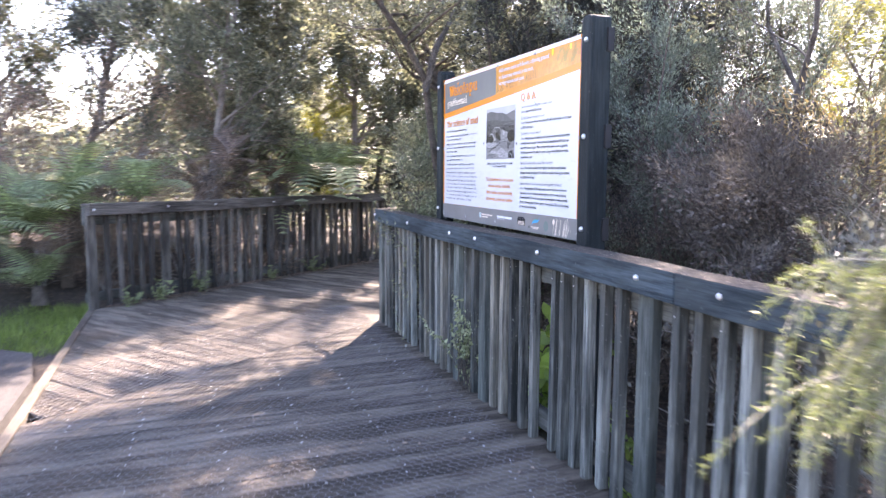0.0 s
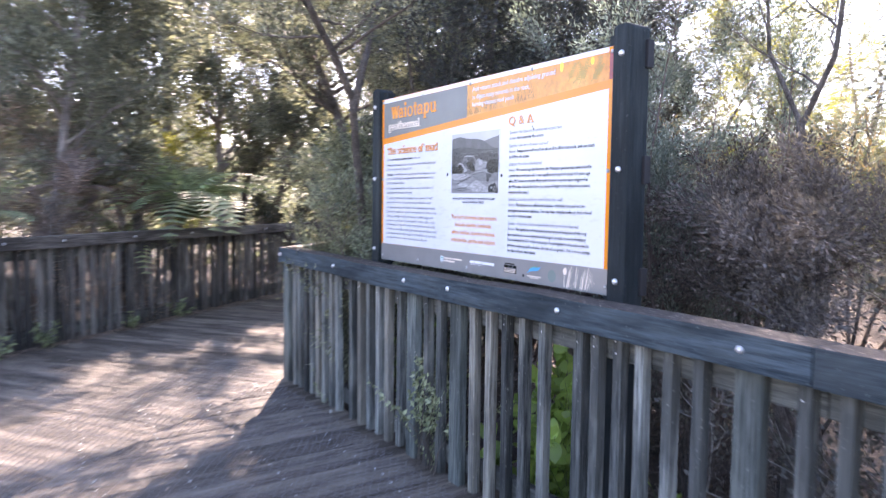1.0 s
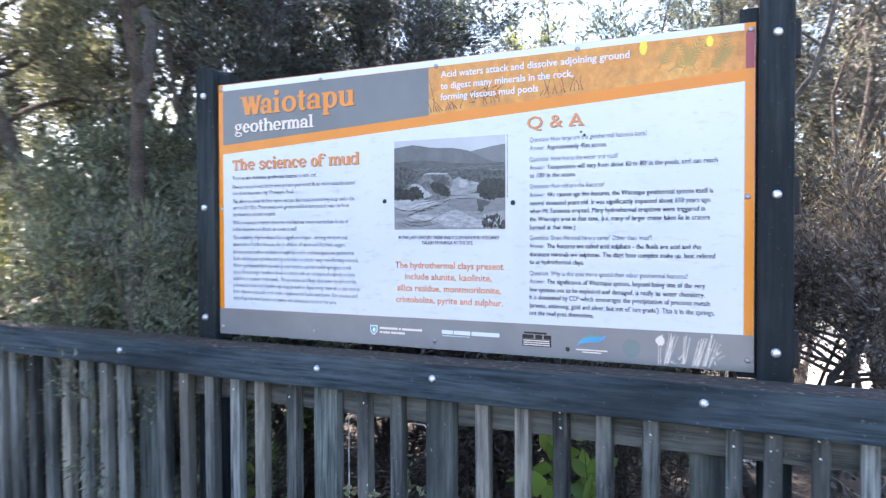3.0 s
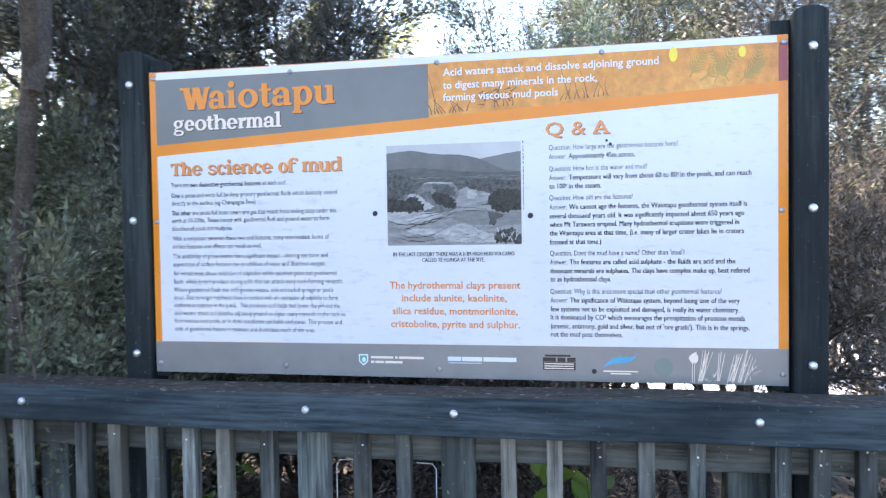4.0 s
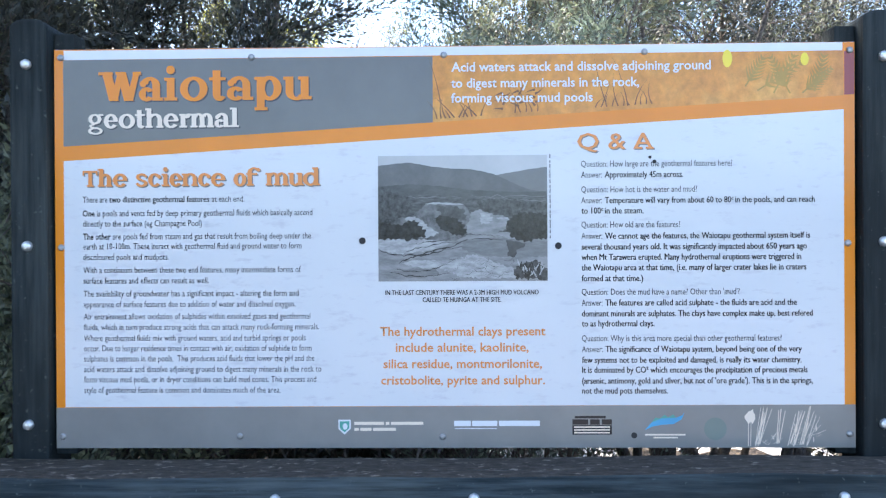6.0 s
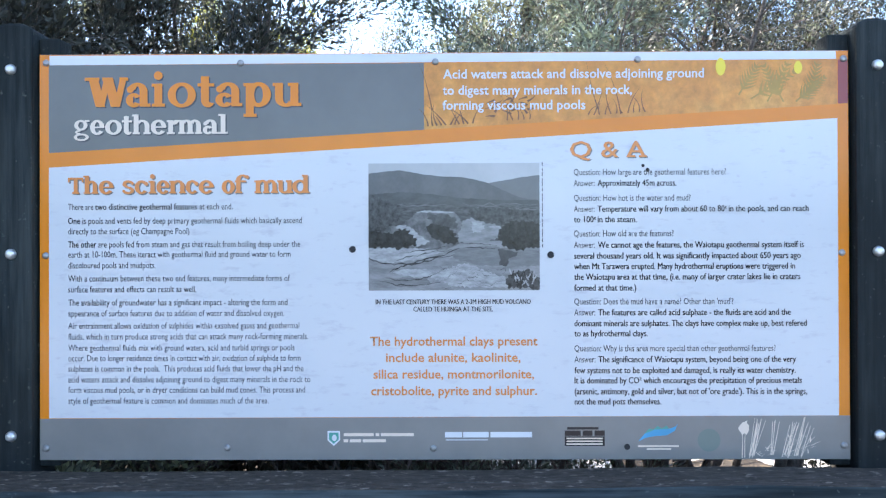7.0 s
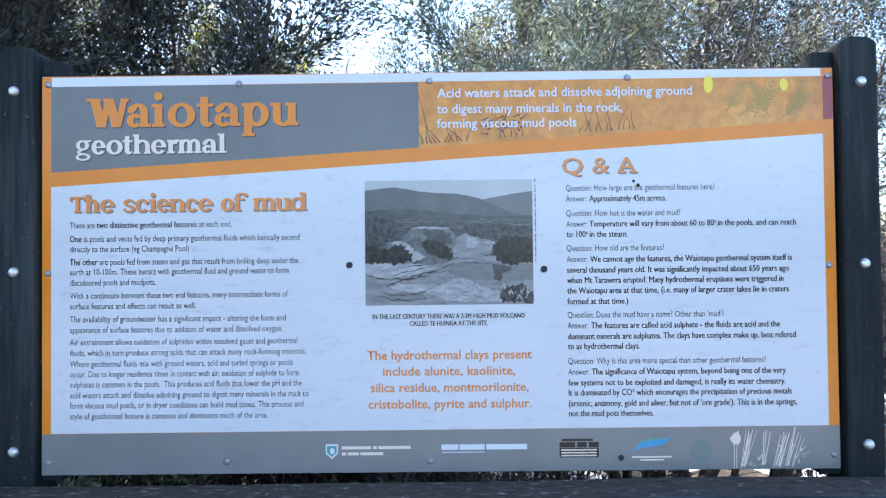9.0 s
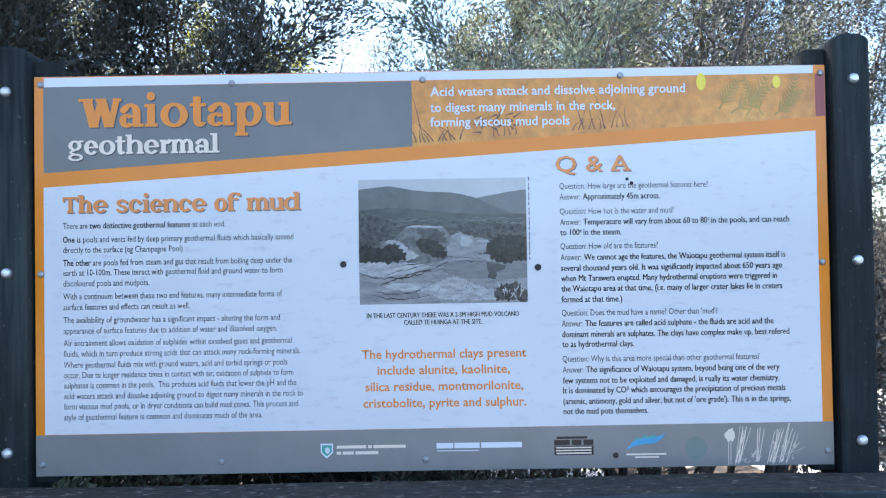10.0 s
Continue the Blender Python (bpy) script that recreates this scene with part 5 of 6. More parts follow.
on_board("reed_head", blob(1.740, 1.166, 0.013, 0.017, 16, 0.3, 4), PALE_INK, sign, 3 * STEP)
for k in range(17):
    low = 1.612 + 0.0125 * k
    bar(1.2450, 1.2472, low, low + 0.0125 * (0.55 + 0.35 * ((k * 7) % 5) / 4), FADED_INK)
for s, h, r in ((0.777, 1.608, 0.0085), (1.266, 1.593, 0.0085), (1.452, 1.120, 0.0075), (1.494, 1.812, 0.004), (1.505, 1.801, 0.005)):
    on_board("drill_hole", blob(s, h, r, r, 14), HOLE, sign, 5 * STEP)
SIGN_SCREW = bpy.data.meshes.new("screw")
bm = dome(0.0085, 0.006)
bm.to_mesh(SIGN_SCREW)
bm.free()
SIGN_SCREW.materials.append(DULL_STEEL)
for s, h in ((0.501, 2.070), (0.983, 2.071), (1.482, 2.074), (0.017, 1.118), (0.466, 1.119), (0.976, 1.117), (1.984, 1.123), (0.016, 1.595), (1.981, 1.596), (1.987, 2.073), (0.018, 2.073)):
    screw = part_of("screw", SIGN_SCREW, None, sign)
    screw.matrix_local = pose(0.0, 1 - s, h)


# wire netting stapled over the near boards
def wire_netting(x0, x1, y0, y1, cell=0.05, row=0.042):
    rng = np.random.default_rng(77)
    sway = lambda p: p + np.stack([0.006 * np.sin(p[..., 1] * 2.1) + 0.004 * np.sin(p[..., 1] * 7.3), 0.010 * np.sin(p[..., 0] * 1.7), 0 * p[..., 0]], -1)
    a, b = [], []
    for r in range(int((y1 - y0) / row)):
        y = y0 + r * row
        x = np.arange(x0 + (r % 2) * cell / 2, x1, cell)
        low, high = np.stack([x, np.full_like(x, y), x * 0], 1), np.stack([x, np.full_like(x, y + row * 0.6), x * 0], 1)
        a += [low, high, high]
        b += [high, high + np.array([cell / 2, row * 0.4, 0]), high + np.array([-cell / 2, row * 0.4, 0])]
    a, b = sway(np.concatenate(a)), sway(np.concatenate(b))
    limit = lambda p: JOIN_A[1] + (p[:, 0] - JOIN_A[0]) * (JOIN_B[1] - JOIN_A[1]) / (JOIN_B[0] - JOIN_A[0]) + 1.1
    keep = (a[:, 1] < limit(a)) & (a[:, 0] > x0) & (a[:, 0] < x1)
    a, b = a[keep], b[keep]
    a[:, 2] = b[:, 2] = 0.0036
    along = unit(b - a)
    side = np.stack([-along[:, 1], along[:, 0], 0 * along[:, 0]], 1) * 0.0009
    up, down = np.array([0, 0, 0.0009]), np.array([0, 0, -0.0006])
    quads = np.concatenate([np.stack([a + side + down, a + up, b + up, b + side + down], 1)[:, ::-1], np.stack([a - side + down, b - side + down, b + up, a + up], 1)[:, ::-1]])
    net = thing("wire_netting", (0, 0, 0), 0, "dull wire netting stapled over the deck boards", "netting")
    part_of("mesh_wire", quads_mesh("mesh_wire", quads), NET_WIRE, net)["kind"] = "stuff"
    staple = bpy.data.meshes.new("staple")
    bm = box(-0.0075, 0.0075, -0.0016, 0.0016, 0.0, 0.0026, 0.0007)
    bm.to_mesh(staple)
    bm.free()
    staple.materials.append(GALVANISED)
    for x in (-2.5, -2.12, -1.7, -1.28, -0.86, -0.4):
        y = y0 + 0.1
        while y < min(y1, limit(np.array([[x, 0]]))[0] - 0.1):
            if rng.random() < 0.85:
                ob = part_of("staple", staple, None, net)
                ob.matrix_local = pose(x + rng.normal() * 0.018, y + rng.normal() * 0.015, 0.0032, 0, 0, rng.uniform(-40, 130))
            y += 0.11


wire_netting(-2.70, -0.19, -2.3, 3.4)


# ---- plants ----
TREE_A = plant_meshes(1, 6.0, 0.07, clear=0.18, limbs=28, limb=0.30, twigs=6, leaves=33000, leaf=(0.056, 0.029), clump=0.17)
TREE_B = plant_meshes(2, 7.0, 0.08, clear=0.24, limbs=28, limb=0.30, twigs=6, leaves=30000, leaf=(0.064, 0.032), clump=0.18, rise=0.6)
TREE_C = plant_meshes(3, 5.0, 0.045, stems=3, clear=0.16, limbs=33, limb=0.34, twigs=6, leaves=42000, leaf=(0.035, 0.017), clump=0.13, rise=0.7)
TREE_D = plant_meshes(14, 5.6, 0.07, clear=0.34, limbs=32, limb=0.36, twigs=7, bare=0.25, leaves=50000, leaf=(0.039, 0.021), clump=0.15, rise=0.35)
TREE_E = plant_meshes(41, 5.2, 0.055, stems=3, clear=0.22, limbs=36, limb=0.34, twigs=8, leaves=52000, leaf=(0.030, 0.0145), clump=0.12, rise=0.55, bend=0.13)
TALL_BUSH = plant_meshes(42, 4.4, 0.030, stems=5, clear=0.12, limbs=60, limb=0.26, twigs=6, leaves=58000, leaf=(0.033, 0.0115), clump=0.09, rise=1.0)
ROUND_BUSH = plant_meshes(43, 1.3, 0.014, stems=7, clear=0.08, limbs=56, limb=0.36, twigs=6, leaves=16000, leaf=(0.021, 0.0135), clump=0.06, rise=0.9, shape=leaf_quads)
TREE_BARE = plant_meshes(4, 4.0, 0.045, stems=3, clear=0.16, limbs=27, twigs=13, leaves=5000, leaf=(0.030, 0.012), clump=0.09, bare=0.4, bend=0.16)
SHRUB_A = plant_meshes(5, 1.5, 0.014, stems=8, clear=0.08, limbs=56, limb=0.34, twigs=5, leaves=26000, leaf=(0.023, 0.0078), clump=0.05, rise=1.1)
SHRUB_B = plant_meshes(6, 1.2, 0.014, stems=6, clear=0.08, limbs=36, limb=0.45, twigs=7, leaves=11000, leaf=(0.036, 0.019), clump=0.08)
BRUSH = plant_meshes(7, 1.3, 0.011, stems=8, clear=0.04, limbs=40, limb=0.55, twigs=5, leaves=8500, leaf=(0.038, 0.007), clump=0.12, rise=0.25, droop=0.05)
SHRUB_C = plant_meshes(16, 1.3, 0.016, stems=6, clear=0.08, limbs=42, limb=0.5, twigs=9, leaves=11000, leaf=(0.020, 0.011), clump=0.06, bend=0.2, shape=leaf_quads)
DRY_TOP = plant_meshes(44, 2.35, 0.022, stems=2, clear=0.84, limbs=16, limb=0.26, twigs=7, leaves=2000, leaf=(0.034, 0.007), clump=0.10, rise=0.1, bend=0.10)
DARK_CANOPY = plant_meshes(17, 2.4, 0.085, stems=2, clear=0.72, limbs=30, limb=0.50, twigs=9, leaves=27000, leaf=(0.034, 0.011), clump=0.12, rise=0.05, bend=0.16)
LEANING = plant_meshes(8, 5.4, 0.056, stems=2, clear=0.48, limbs=44, limb=0.36, twigs=8, bare=0.2, leaves=54000, leaf=(0.028, 0.013), clump=0.13, rise=0.15,
                       line=[[(0.16, 0.27, 0.00), (0.16, 0.27, 0.65), (0.13, 0.24, 1.10), (0.06, 0.16, 1.55), (-0.06, 0.00, 1.95), (-0.14, -0.10, 2.30), (-0.36, -0.28, 2.55), (-0.59, -0.47, 2.75), (-0.80, -0.57, 3.05), (-0.89, -0.60, 3.45), (-0.86, -0.50, 3.95), (-0.79, -0.40, 4.55), (-0.74, -0.25, 5.15)],
                             [(-0.14, -0.11, 2.20), (-0.11, -0.13, 2.37), (-0.05, -0.09, 2.55), (0.04, 0.05, 2.65), (0.13, 0.20, 2.75), (0.31, 0.50, 2.95), (0.50, 0.81, 3.15), (0.64, 1.05, 3.40), (0.76, 1.25, 3.70), (0.86, 1.45, 4.05), (0.94, 1.65, 4.40), (1.00, 1.75, 4.75), (1.06, 1.85, 5.10)]])
OVERHANG = plant_meshes(23, 5.4, 0.075, clear=0.42, limbs=38, limb=0.36, twigs=7, bare=0.15, leaves=52000, leaf=(0.036, 0.019), clump=0.15, rise=0.2,
                        line=[[(0, 0, 0), (0.02, 0.25, 1.2), (-0.1, 0.7, 2.4), (-0.2, 1.3, 3.3), (-0.25, 1.8, 4.3), (-0.35, 2.2, 5.3)]])
GNARLED = plant_meshes(24, 3.4, 0.034, stems=2, clear=0.5, limbs=16, limb=0.34, twigs=12, leaves=7000, leaf=(0.034, 0.012), clump=0.10, bend=0.16, bare=0.3,
                       line=[[(0, 0, 0), (-0.1, -0.05, 1.1), (-0.19, -0.12, 2.1), (-0.36, -0.40, 2.45), (-0.50, -0.50, 2.9), (-0.55, -0.6, 3.5)],
                             [(-0.12, -0.07, 1.5), (-0.19, -0.12, 2.15), (-0.32, -0.02, 2.5), (-0.34, 0.0, 2.9), (-0.4, -0.1, 3.5)]])



def trees(name, meshes, bark, leaf, places, label, category, group):
    first = None
    for x, y, size, turn in places:
        z = float(ground_height(np.array(x), np.array(y))) - 0.03
        if first is None:
            me = (meshes[0].copy(), meshes[1].copy() if meshes[1] else None)
            first = plant(name, me, bark, leaf, (x, y, z), turn, label, category, group)
            first.scale = (size,) * 3
        else:
            ob = copy_thing(first, pose(x, y, z, 0, 0, turn))
            ob.scale = (size, size, size)


def far_woods(seed, clumps, each, span, reach, top):
    """The wood beyond, too far to tell its trees apart: clumps of leaves, thinning upward."""
    rng = np.random.default_rng(seed)
    a = np.radians(rng.uniform(*span, clumps))
    r = rng.uniform(*reach, clumps)
    f = rng.beta(1.0, 1.5, clumps)
    tall = np.interp(np.degrees(a), [p[0] for p in top], [p[1] for p in top]) * (0.8 + 0.25 * np.sin(a * 23) + 0.15 * np.sin(a * 57 + 1))
    centre = np.stack([r * np.cos(a), r * np.sin(a), -0.3 + f * tall], 1)
    spread = rng.uniform(0.3, 0.7, clumps)
    idx = np.repeat(np.arange(clumps), each)
    at = centre[idx] + rng.normal(size=(clumps * each, 3)) * spread[idx, None] * np.array([1, 1, 0.6])
    way = rng.normal(size=at.shape)
    size = rng.uniform(0.6, 1.4, len(at))
    me = quads_mesh("far_woods", leaf_slivers(rng, at, way, 0.12 * size, 0.06 * size))
    return tagged(part_of("far_woods", me, HAZY_WOOD_LEAF, None, "dense dull green wood in the distance"), kind="stuff")


# the wood beyond the far fence
trees("tree", TREE_A, PALE_BARK, KANUKA, [(-1.65, 5.95, 0.95, 20), (-4.4, 8.2, 1.1, 80), (-0.2, 9.4, 1.0, 140), (-2.8, 10.5, 1.2, 320), (-0.9, 7.9, 0.7, 230), (1.0, 8.4, 1.05, 50)], "slender grey-barked tree with fine dull green foliage", "tree", "trees of the wood")
trees("tree", TREE_B, BARK, DARK_LEAF, [(-3.3, 8.3, 0.9, 0), (0.9, 11.8, 1.35, 60), (3.2, 12.4, 1.0, 330), (4.4, 9.5, 0.95, 240)], "tall dark-trunked tree with dark green crown", "tree", "trees of the wood")
trees("tree", TREE_C, BARK, YELLOW_LEAF, [(0.9, 9.8, 0.62, 10), (3.4, 8.4, 0.62, 200), (5.9, 1.55, 0.8, 250)], "small sunlit tree with yellow-green leaves", "tree", "yellow trees")
# beside the turned walkway and behind the sign
trees("tree", TREE_D, BARK, KANUKA, [(1.55, 3.15, 0.95, 0), (2.8, 4.3, 1.05, 100), (3.9, 5.5, 1.05, 200), (1.9, 9.6, 0.95, 310), (-0.2, 8.2, 0.85, 240)], "broad tree with dense dull green crown", "tree", "trees beside the walkway")
trees("tree", TREE_E, BARK, FINE_LEAF, [(4.4, -1.75, 0.92, 40), (5.6, -2.6, 1.1, 150), (7.0, -1.2, 1.15, 250), (4.3, -2.9, 0.95, 330), (6.6, -4.2, 1.15, 200), (5.6, 3.3, 1.0, 80)], "many-stemmed tree with fine dull leaves against the sky", "tree", "trees behind the sign")
trees("tree", TALL_BUSH, BARK, FINE_LEAF, [(1.75, 1.8, 1.22, 0), (2.5, 2.65, 1.0, 130), (2.6, 1.75, 0.86, 220), (3.5, 3.1, 1.05, 60), (2.45, 1.5, 0.80, 300)], "tall dense bush with feathery dark foliage", "tree", "tall bushes behind the sign")
trees("tree", TREE_A, BARK, KANUKA, [(8.6, -1.9, 1.0, 100)], "broad-leaved tree against the sky behind the sign", "tree", "trees behind the sign")
trees("tree", TREE_E, TWIG, KANUKA, [(4.7, 1.1, 0.60, 10), (4.9, 0.55, 0.58, 160)], "small fine-leaved tree behind the dark brush", "tree", "trees behind the sign")
trees("bush", TALL_BUSH, TWIG, BLUE_LEAF, [(1.32, -0.32, 0.69, 40)], "feathery blue-green bush rising behind the sign post", "bush", "")
trees("tree", DRY_TOP, DARK_TWIG, DRY_LEAF, [(1.62, -0.82, 0.97, 40)], "small tree with a top of dead orange leaves", "tree", "")
trees("tree", TREE_BARE, TWIG, KANUKA, [(3.4, -1.9, 0.95, 0), (4.9, -0.7, 1.0, 180), (3.7, 0.8, 0.9, 250), (5.0, 0.1, 1.0, 130), (5.2, 1.4, 1.1, 200)], "nearly bare tree with crooked twiggy branches", "tree", "bare trees")
trees("tree", TREE_BARE, LICHEN_TWIG, GREY_LEAF, [(0.95, -2.45, 0.66, 40), (1.6, -3.0, 0.85, 100), (0.75, -3.2, 0.7, 220)], "small grey tree with pale lichen-covered twigs", "tree", "lichen trees beside the fence")
trees("tree", DARK_CANOPY, DARK_TWIG, BRUSH_LEAF, [(1.55, -1.0, 0.75, 0), (2.3, -1.3, 0.77, 120), (1.9, -2.1, 0.8, 230), (1.1, -1.2, 0.72, 60)], "low dark spreading tree with dead brown twigs", "tree", "dark trees behind the fence")
trees("tree", LEANING, BARK, KANUKA, [(0.14, 1.55, 1.0, 0)], "leaning tree with brown bark rising beside the sign post", "tree", "")
trees("tree", OVERHANG, BARK, KANUKA, [(1.15, 3.2, 1.0, 0)], "tall tree leaning with its crown over the walkway", "tree", "")
trees("tree", GNARLED, DARK_TWIG, KANUKA, [(1.6, -0.8, 1.0, 0)], "dark gnarled tree with forked crooked limbs", "tree", "")
# undergrowth
trees("shrub", SHRUB_A, TWIG, MANUKA, [(0.50, 1.82, 1.4, 10), (0.56, 2.3, 1.45, 130), (1.15, 1.55, 1.6, 230), (1.05, 2.5, 1.6, 300), (0.38, 2.02, 1.42, 60), (0.30, 1.64, 0.8, 200)], "feathery grey-green bush beside the sign post", "bush", "bushes beside the sign")
trees("shrub", ROUND_BUSH, TWIG, MANUKA, [(0.38, 1.48, 1.12, 0), (0.58, 1.84, 1.2, 100)], "small-leaved bush with pale green tips beside the sign post", "bush", "bushes beside the sign")
trees("shrub", BRUSH, DARK_TWIG, BRUSH_LEAF, [(1.4, 0.25, 1.4, 0), (1.8, -0.1, 1.1, 70), (1.6, 0.9, 1.25, 140), (2.6, 0.6, 1.6, 210), (1.1, -0.55, 0.8, 300)], "dense dark brown dead brush", "bush", "dead brush behind the sign")
trees("shrub", SHRUB_C, LICHEN_TWIG, GREY_LEAF, [(1.1, -2.05, 1.4, 15), (0.8, -2.6, 1.3, 200), (2.2, -2.9, 1.6, 100)], "brownish shrub with small pale leaves behind the fence", "bush", "pale shrubs")
trees("shrub", BRUSH, LICHEN_TWIG, DEAD_FERN, [(-2.9, 5.9, 0.9, 50), (-4.0, 6.2, 1.1, 190), (-3.4, 7.2, 1.3, 260), (-2.2, 6.4, 1.0, 160), (-4.3, 6.9, 2.0, 10), (-2.9, 7.0, 1.9, 100), (-1.2, 7.1, 1.7, 280), (-1.9, 5.5, 1.2, 330), (-0.9, 6.35, 1.35, 120), (0.9, 7.6, 1.0, 60), (-3.35, 4.75, 0.62, 15), (-3.95, 5.0, 0.75, 95), (-2.75, 5.0, 0.75, 220)], "tangled dead brown undergrowth with pale twigs", "bush", "dead undergrowth")
# the last three are added to darken the shaded hollow behind the sign
trees("shrub", SHRUB_B, TWIG, DARK_LEAF, [(1.9, 3.9, 1.5, 0), (2.6, 3.2, 1.7, 60), (2.6, 9.4, 1.5, 100), (2.9, 5.0, 1.4, 250), (2.0, 0.3, 1.2, 30), (2.3, 0.65, 1.15, 110), (2.7, 0.9, 1.3, 200)], "dark leafy shrub filling shade under the trees", "bush", "dark shrubs")
fern((0.05, 6.75, 0.3), 26, 1.7, FERN, "bright green fern with long arching fronds", 1, trunk=0.8)
fern((-0.75, 6.35, 0.3), 9, 0.9, FERN, "small green fern behind the far fence", 2, trunk=0.5)
fern((-2.35, 5.15, 0.3), 9, 1.1, FERN, "green fern with fronds over the far fence", 3, trunk=0.75)
fern((-3.5, 4.9, 0.3), 14, 1.35, FERN, "large green fern at the edge of the grass", 4, trunk=0.35)
fern((-4.4, 5.7, 0.3), 12, 1.5, FERN, "large green fern under the trees", 5, trunk=0.45)
fern((-4.0, 4.3, 0.0), 9, 1.0, FERN, "low green fern at the edge of the grass", 8, trunk=0.3)
fern((-3.1, 4.9, 0.1), 8, 0.8, DEAD_FERN, "dry brown fern beside the fence post", 9, trunk=0.35)
fern((-1.6, 6.2, 0.3), 8, 0.9, DEAD_FERN, "dry brown fern behind the far fence", 11, trunk=0.6)
fern((-3.3, 4.35, 0.0), 9, 0.8, FERN, "low green fern drooping over the grass", 7, trunk=0.2)
fern((-1.3, 5.9, 0.3), 8, 0.9, DEAD_FERN, "dry reddish-brown fern below a tree", 6, trunk=1.1)
fern((-0.60, 6.15, 0.3), 9, 0.85, DEAD_FERN, "dry brown fern with curled fronds behind the far fence", 12, trunk=0.95)
fern((-3.05, 5.35, 0.3), 11, 1.15, FERN, "green fern behind the end of the far fence", 14, trunk=0.75)
fern((-4.1, 4.7, 0.2), 11, 1.2, FERN, "green fern at the edge of the wood", 13, trunk=0.3)
far_woods(9, 2300, 66, (-55, 112), (12, 18), [(-55, 8), (-20, 8), (0, 5.0), (8, 4.6), (20, 7), (45, 9.5), (75, 10), (92, 8), (102, 5.5), (125, 5)])


# a bough hanging over the fence
def overhanging_bough():
    rng = np.random.default_rng(21)
    paths, places, ways = [], [], []
    for k in range(16):
        end = np.array([-0.60 + rng.normal() * 0.10, -3.12 + rng.normal() * 0.09, 1.16 + rng.normal() * 0.09])
        start = np.array([0.25, -3.55 + rng.normal() * 0.12, 0.5 + 1.5 * rng.random()])
        mid = (start + end) / 2 + np.array([0, 0, 0.45])
        u = np.linspace(0, 1, 9)[:, None]
        arm = (1 - u) ** 2 * start + 2 * u * (1 - u) * mid + u ** 2 * end + rng.normal(size=(9, 3)) * 0.012
        paths.append((arm, np.linspace(0.009, 0.003, 9), 5))
        for j in range(30):
            i = rng.integers(3, 9)
            tw = wander(rng, arm[i], unit(end - start) * 0.5 + rng.normal(size=3) * 0.5 + np.array([0, -0.15, -0.6]), rng.uniform(0.10, 0.34), 6, 0.15, -0.12)
            paths.append((tw, np.linspace(0.0025, 0.001, 7), 3))
            m = 100
            w = rng.uniform(0.1, 1, m) * 5.99
            q = w.astype(int)
            p = tw[q] + (tw[q + 1] - tw[q]) * (w - q)[:, None]
            places.append(p)
            ways.append(unit(tw[q + 1] - tw[q]) * 0.7 + unit(rng.normal(size=(m, 3))) * 0.8)
    at, way = np.concatenate(places), np.concatenate(ways)
    ob = thing("branch", (0.25, -3.35, 0.5), 0, "drooping bough with fine yellow-green needle leaves over the rail", "branch")
    base = np.array([0.25, -3.35, 0.5])
    part_of("stem", tubes_mesh("stem", [(p - base, r, s) for p, r, s in paths]), LICHEN_TWIG, ob)
    part_of("foliage", quads_mesh("foliage", leaf_slivers(rng, at - base, way, rng.uniform(0.014, 0.028, len(at)), rng.uniform(0.0017, 0.0029, len(at)))), NEEDLE, ob)


overhanging_bough()


# weeds at the foot of the fences
def weed(place, height, spread, stalks, leaf, mat, seed, label, tip=None, group="", low=0.15):
    """A clump of thin stalks with leaves along them and, if given, pale tips."""
    rng = np.random.default_rng(seed)
    paths, at, way, ends = [], [], [], []
    for k in range(stalks):
        a = rng.uniform(0, 2 * math.pi)
        line = wander(rng, rng.normal(size=3) * np.array([0.03, 0.05, 0]), (spread * math.cos(a), spread * math.sin(a), 1), height * rng.uniform(0.55, 1.0), 6, 0.16)
        paths.append((line, np.linspace(0.003, 0.0012, 7), 4))
        m = max(4, int(height * (26 if mat is BROAD else 60)))
        w = rng.uniform(low, 1, m) * 5.99
        q = w.astype(int)
        at.append(line[q] + (line[q + 1] - line[q]) * (w - q)[:, None])
        way.append(rng.normal(size=(m, 3)) + np.array([0, 0, 0.3]))
        ends.append(line[4:])
    ob = thing("weed", place, 0, label, "weed", group)
    part_of("stem", tubes_mesh("stem", paths), BARK if mat is not BROAD else GREEN_STEM, ob)["kind"] = "stuff"
    at, way = np.concatenate(at), np.concatenate(way)
    size = rng.uniform(0.6, 1.25, len(at))
    part_of("foliage", quads_mesh("foliage", (leaf_ovals if mat is BROAD else leaf_quads)(rng, at, way, leaf[0] * size, leaf[1] * size)), mat, ob)
    if tip:
        heads = np.concatenate(ends)
        heads = np.repeat(heads, 4, 0) + rng.normal(size=(len(heads) * 4, 3)) * 0.016
        part_of("flower_head", quads_mesh("flower_head", leaf_quads(rng, heads, rng.normal(size=heads.shape), np.full(len(heads), 0.008), np.full(len(heads), 0.006))), tip, ob, "tiny whitish flowers")["kind"] = "stuff"
    return ob


weed((-0.145, 0.20, 0.0), 0.74, 0.10, 16, (0.034, 0.020), PALE_WEED, 31, "leafy weed with tiny whitish flowers between the pickets", PALE_FLOWER, low=0.5)
weed((-0.05, 0.10, -0.2), 0.98, 0.22, 7, (0.028, 0.010), PALE_WEED, 32, "thin weed with tiny whitish flowers behind the pickets", PALE_FLOWER)
weed((-0.03, 1.72, -0.2), 0.62, 0.2, 6, (0.03, 0.012), PALE_WEED, 33, "low grey-green weed behind the pickets", PALE_FLOWER)
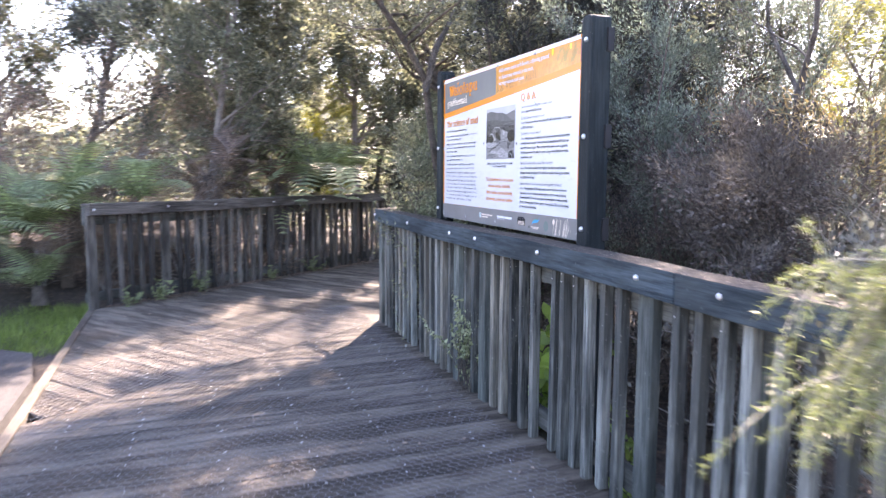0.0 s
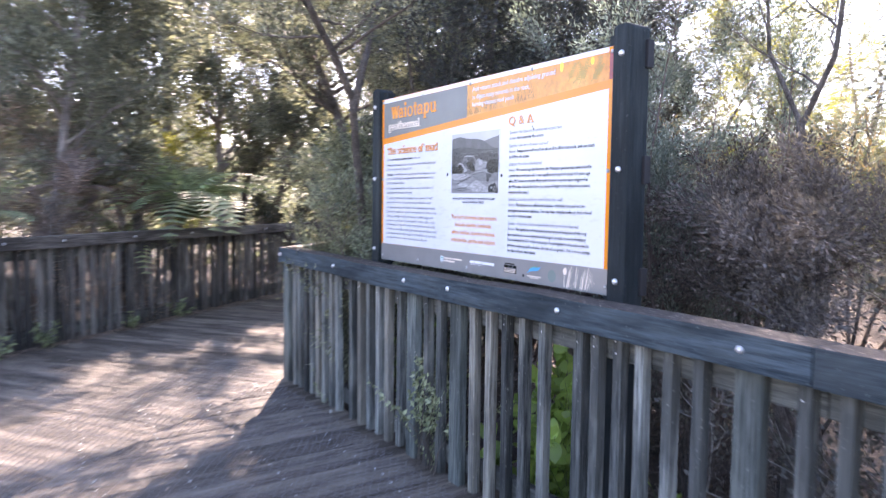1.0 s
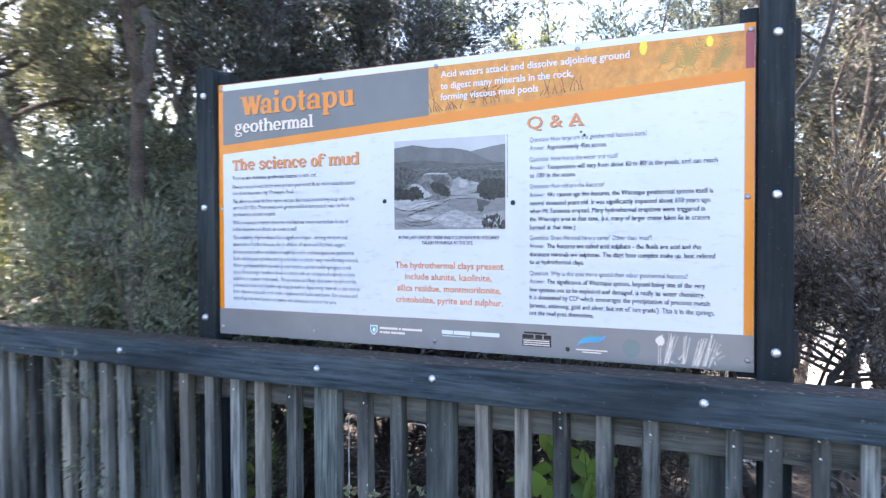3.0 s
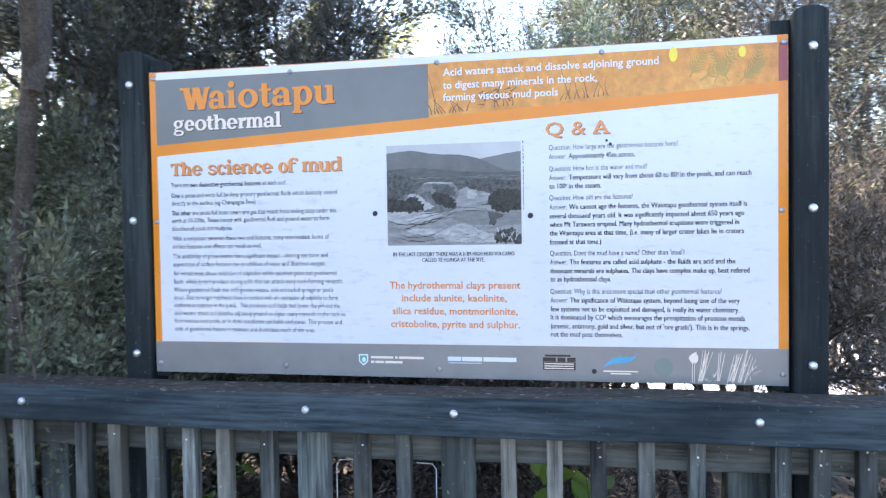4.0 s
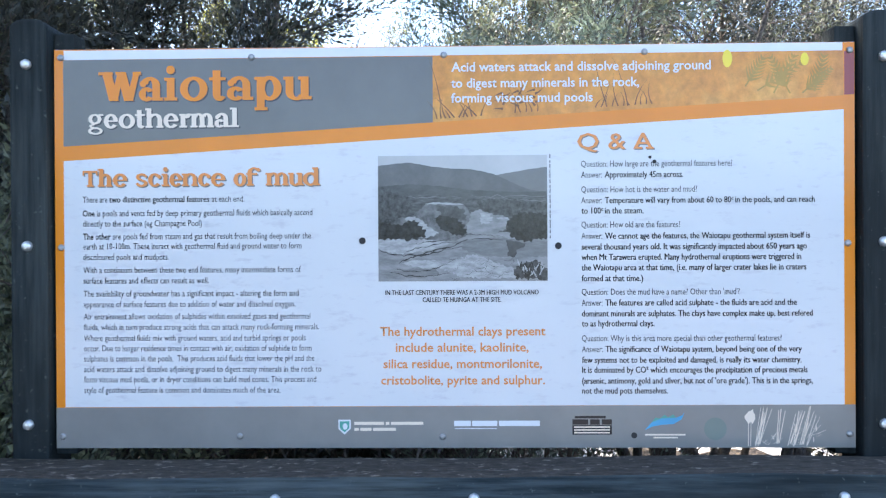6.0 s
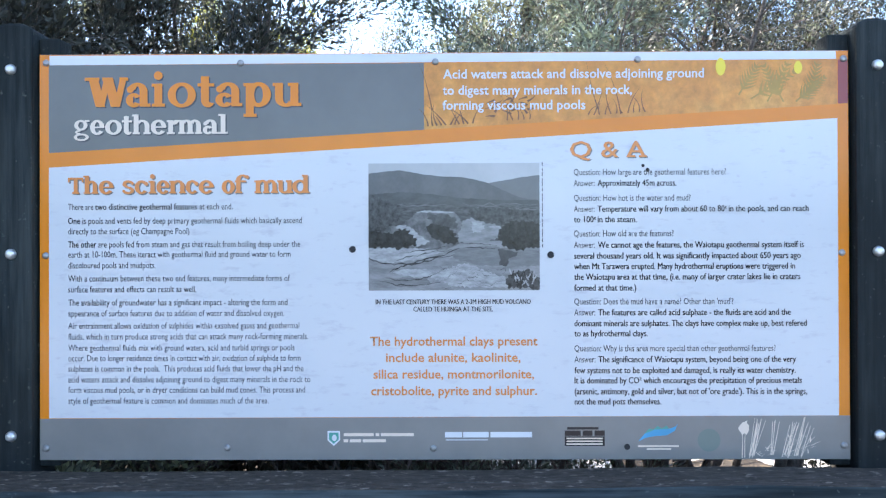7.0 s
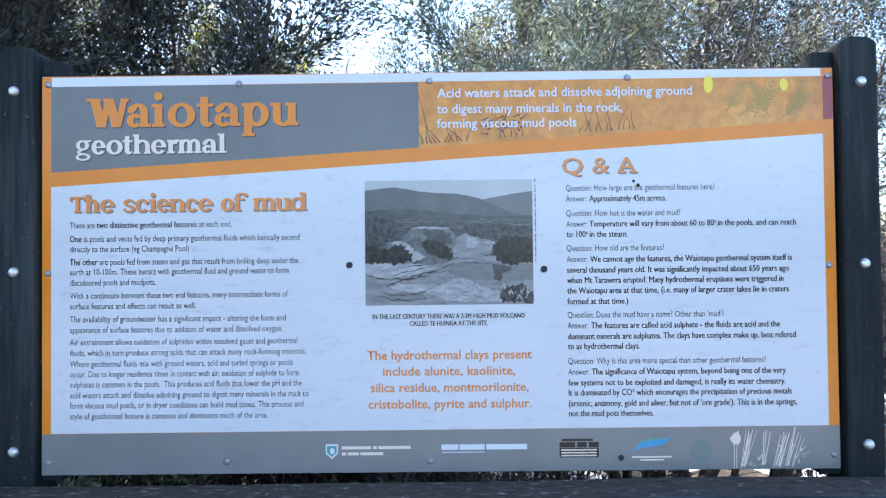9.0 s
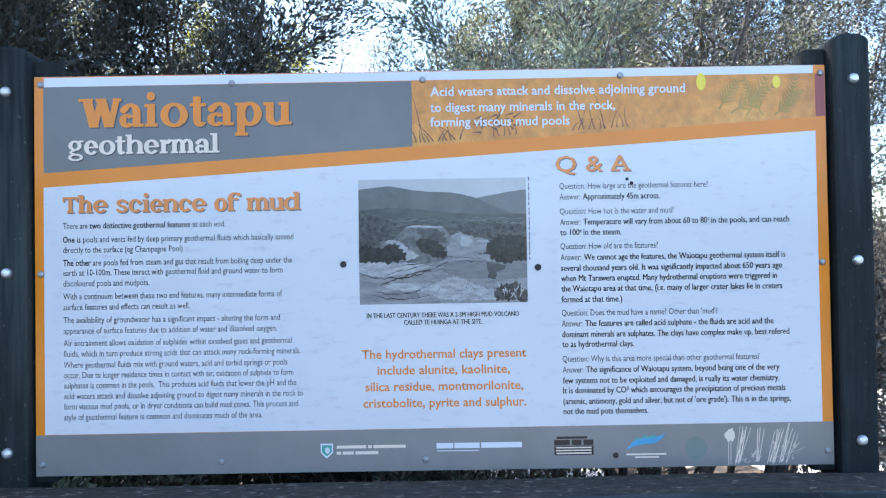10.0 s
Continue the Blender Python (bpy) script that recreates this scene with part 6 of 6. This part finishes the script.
weed((0.21, -0.38, -0.2), 1.0, 0.24, 11, (0.12, 0.088), BROAD, 34, "broad-leaved bright green plant behind the pickets")
weed((0.22, -0.62, -0.2), 0.95, 0.25, 7, (0.075, 0.042), BROAD, 35, "broad-leaved bright green plant behind the pickets")
weed((0.0, -1.45, -0.2), 0.7, 0.3, 6, (0.05, 0.03), BROAD, 36, "small green plant behind the pickets")
weed((0.05, 1.2, -0.2), 1.28, 0.12, 4, (0.07, 0.035), BROAD, 38, "green plant reaching over the rail beside the sign post")
for n, (s, off) in enumerate(((0.35, 0.16), (0.75, 0.14), (1.35, 0.12), (2.5, 0.08), (3.3, 0.08))):
    weed((FAR.x + way40.x * s + way40.y * off, FAR.y + way40.y * s - way40.x * off, 0.0), 0.22 + 0.06 * (n % 3), 0.7, 9, (0.05, 0.022), FERN, 50 + n, "small weed growing through the deck edge", group="weeds along the far fence")

# thin white wire hooks behind the pickets
for y0, way in ((0.352, -1), (0.03, 1)):
    pts = [(0.0, 0.0, 0.20), (0.0, 0.0, 0.965), (0.0, 0.012 * way, 0.98), (0.0, 0.062 * way, 0.982)]
    ob = thing("wire_hook", (-0.045, y0, -0.15), 0, "thin white bent wire standing behind the pickets", "wire", "wires behind the pickets")
    part_of("wire", tubes_mesh("wire", [(pts, [0.002] * len(pts), 6)]), WHITE_WIRE, ob)

# a pale dry leaf blade lying on the deck
pale = thing("dry_leaf", (-0.17, 1.41, 0.006), 70, "pale dry leaf lying on the deck", "leaf")
part_of("blade", mesh_from("blade", [(-0.05, 0, 0), (-0.02, 0.008, 0.004), (0.02, 0.007, 0.006), (0.055, 0, 0.002), (0.02, -0.007, 0.005), (-0.02, -0.008, 0.003)], [(0, 5, 1), (1, 5, 4, 2), (2, 4, 3)]), PALE_FLOWER, pale)


# grass at the end of the far fence, dead leaves along its foot
def grass():
    rng = np.random.default_rng(5)
    n = 9000
    at = np.stack([rng.uniform(-4.6, -2.82, n), rng.uniform(2.3, 4.4, n), np.full(n, -0.10)], 1)
    at = at[(at[:, 1] > 2.45 + 0.35 * np.sin(at[:, 0] * 3) - 0.3 * (at[:, 0] + 3.6)) | (at[:, 0] > -3.0)]
    way = rng.normal(size=at.shape) * 0.45 + np.array([0, 0, 1.0])
    me = quads_mesh("grass", leaf_quads(rng, at, way, rng.uniform(0.06, 0.16, len(at)), rng.uniform(0.004, 0.009, len(at))))
    tagged(part_of("grass", me, GRASS, None, "short bright green grass beside the deck"), kind="stuff")


def dead_leaves():
    rng = np.random.default_rng(6)
    n = 2600
    s, off = rng.uniform(0.1, 8.5, n), np.abs(rng.normal(size=n)) * 0.10 + 0.01
    at = np.stack([FAR.x + way40.x * s + way40.y * off, FAR.y + way40.y * s - way40.x * off, rng.uniform(0.003, 0.02, n)], 1)
    more = np.stack([rng.uniform(-2.7, -0.2, 260), rng.uniform(-2.5, 5.0, 260), np.full(260, 0.004)], 1)
    at = np.concatenate([at, more[more[:, 1] < 3.6 + 0.83 * (more[:, 0] + 2.7)]])
    way = rng.normal(size=at.shape) * np.array([1, 1, 0.15])
    me = quads_mesh("dead_leaves", leaf_quads(rng, at, way, rng.uniform(0.012, 0.04, len(at)), rng.uniform(0.006, 0.016, len(at))))
    tagged(part_of("dead_leaves", me, DEAD_FERN, None, "fallen reddish-brown leaves on the deck"), kind="stuff")


grass()
dead_leaves()
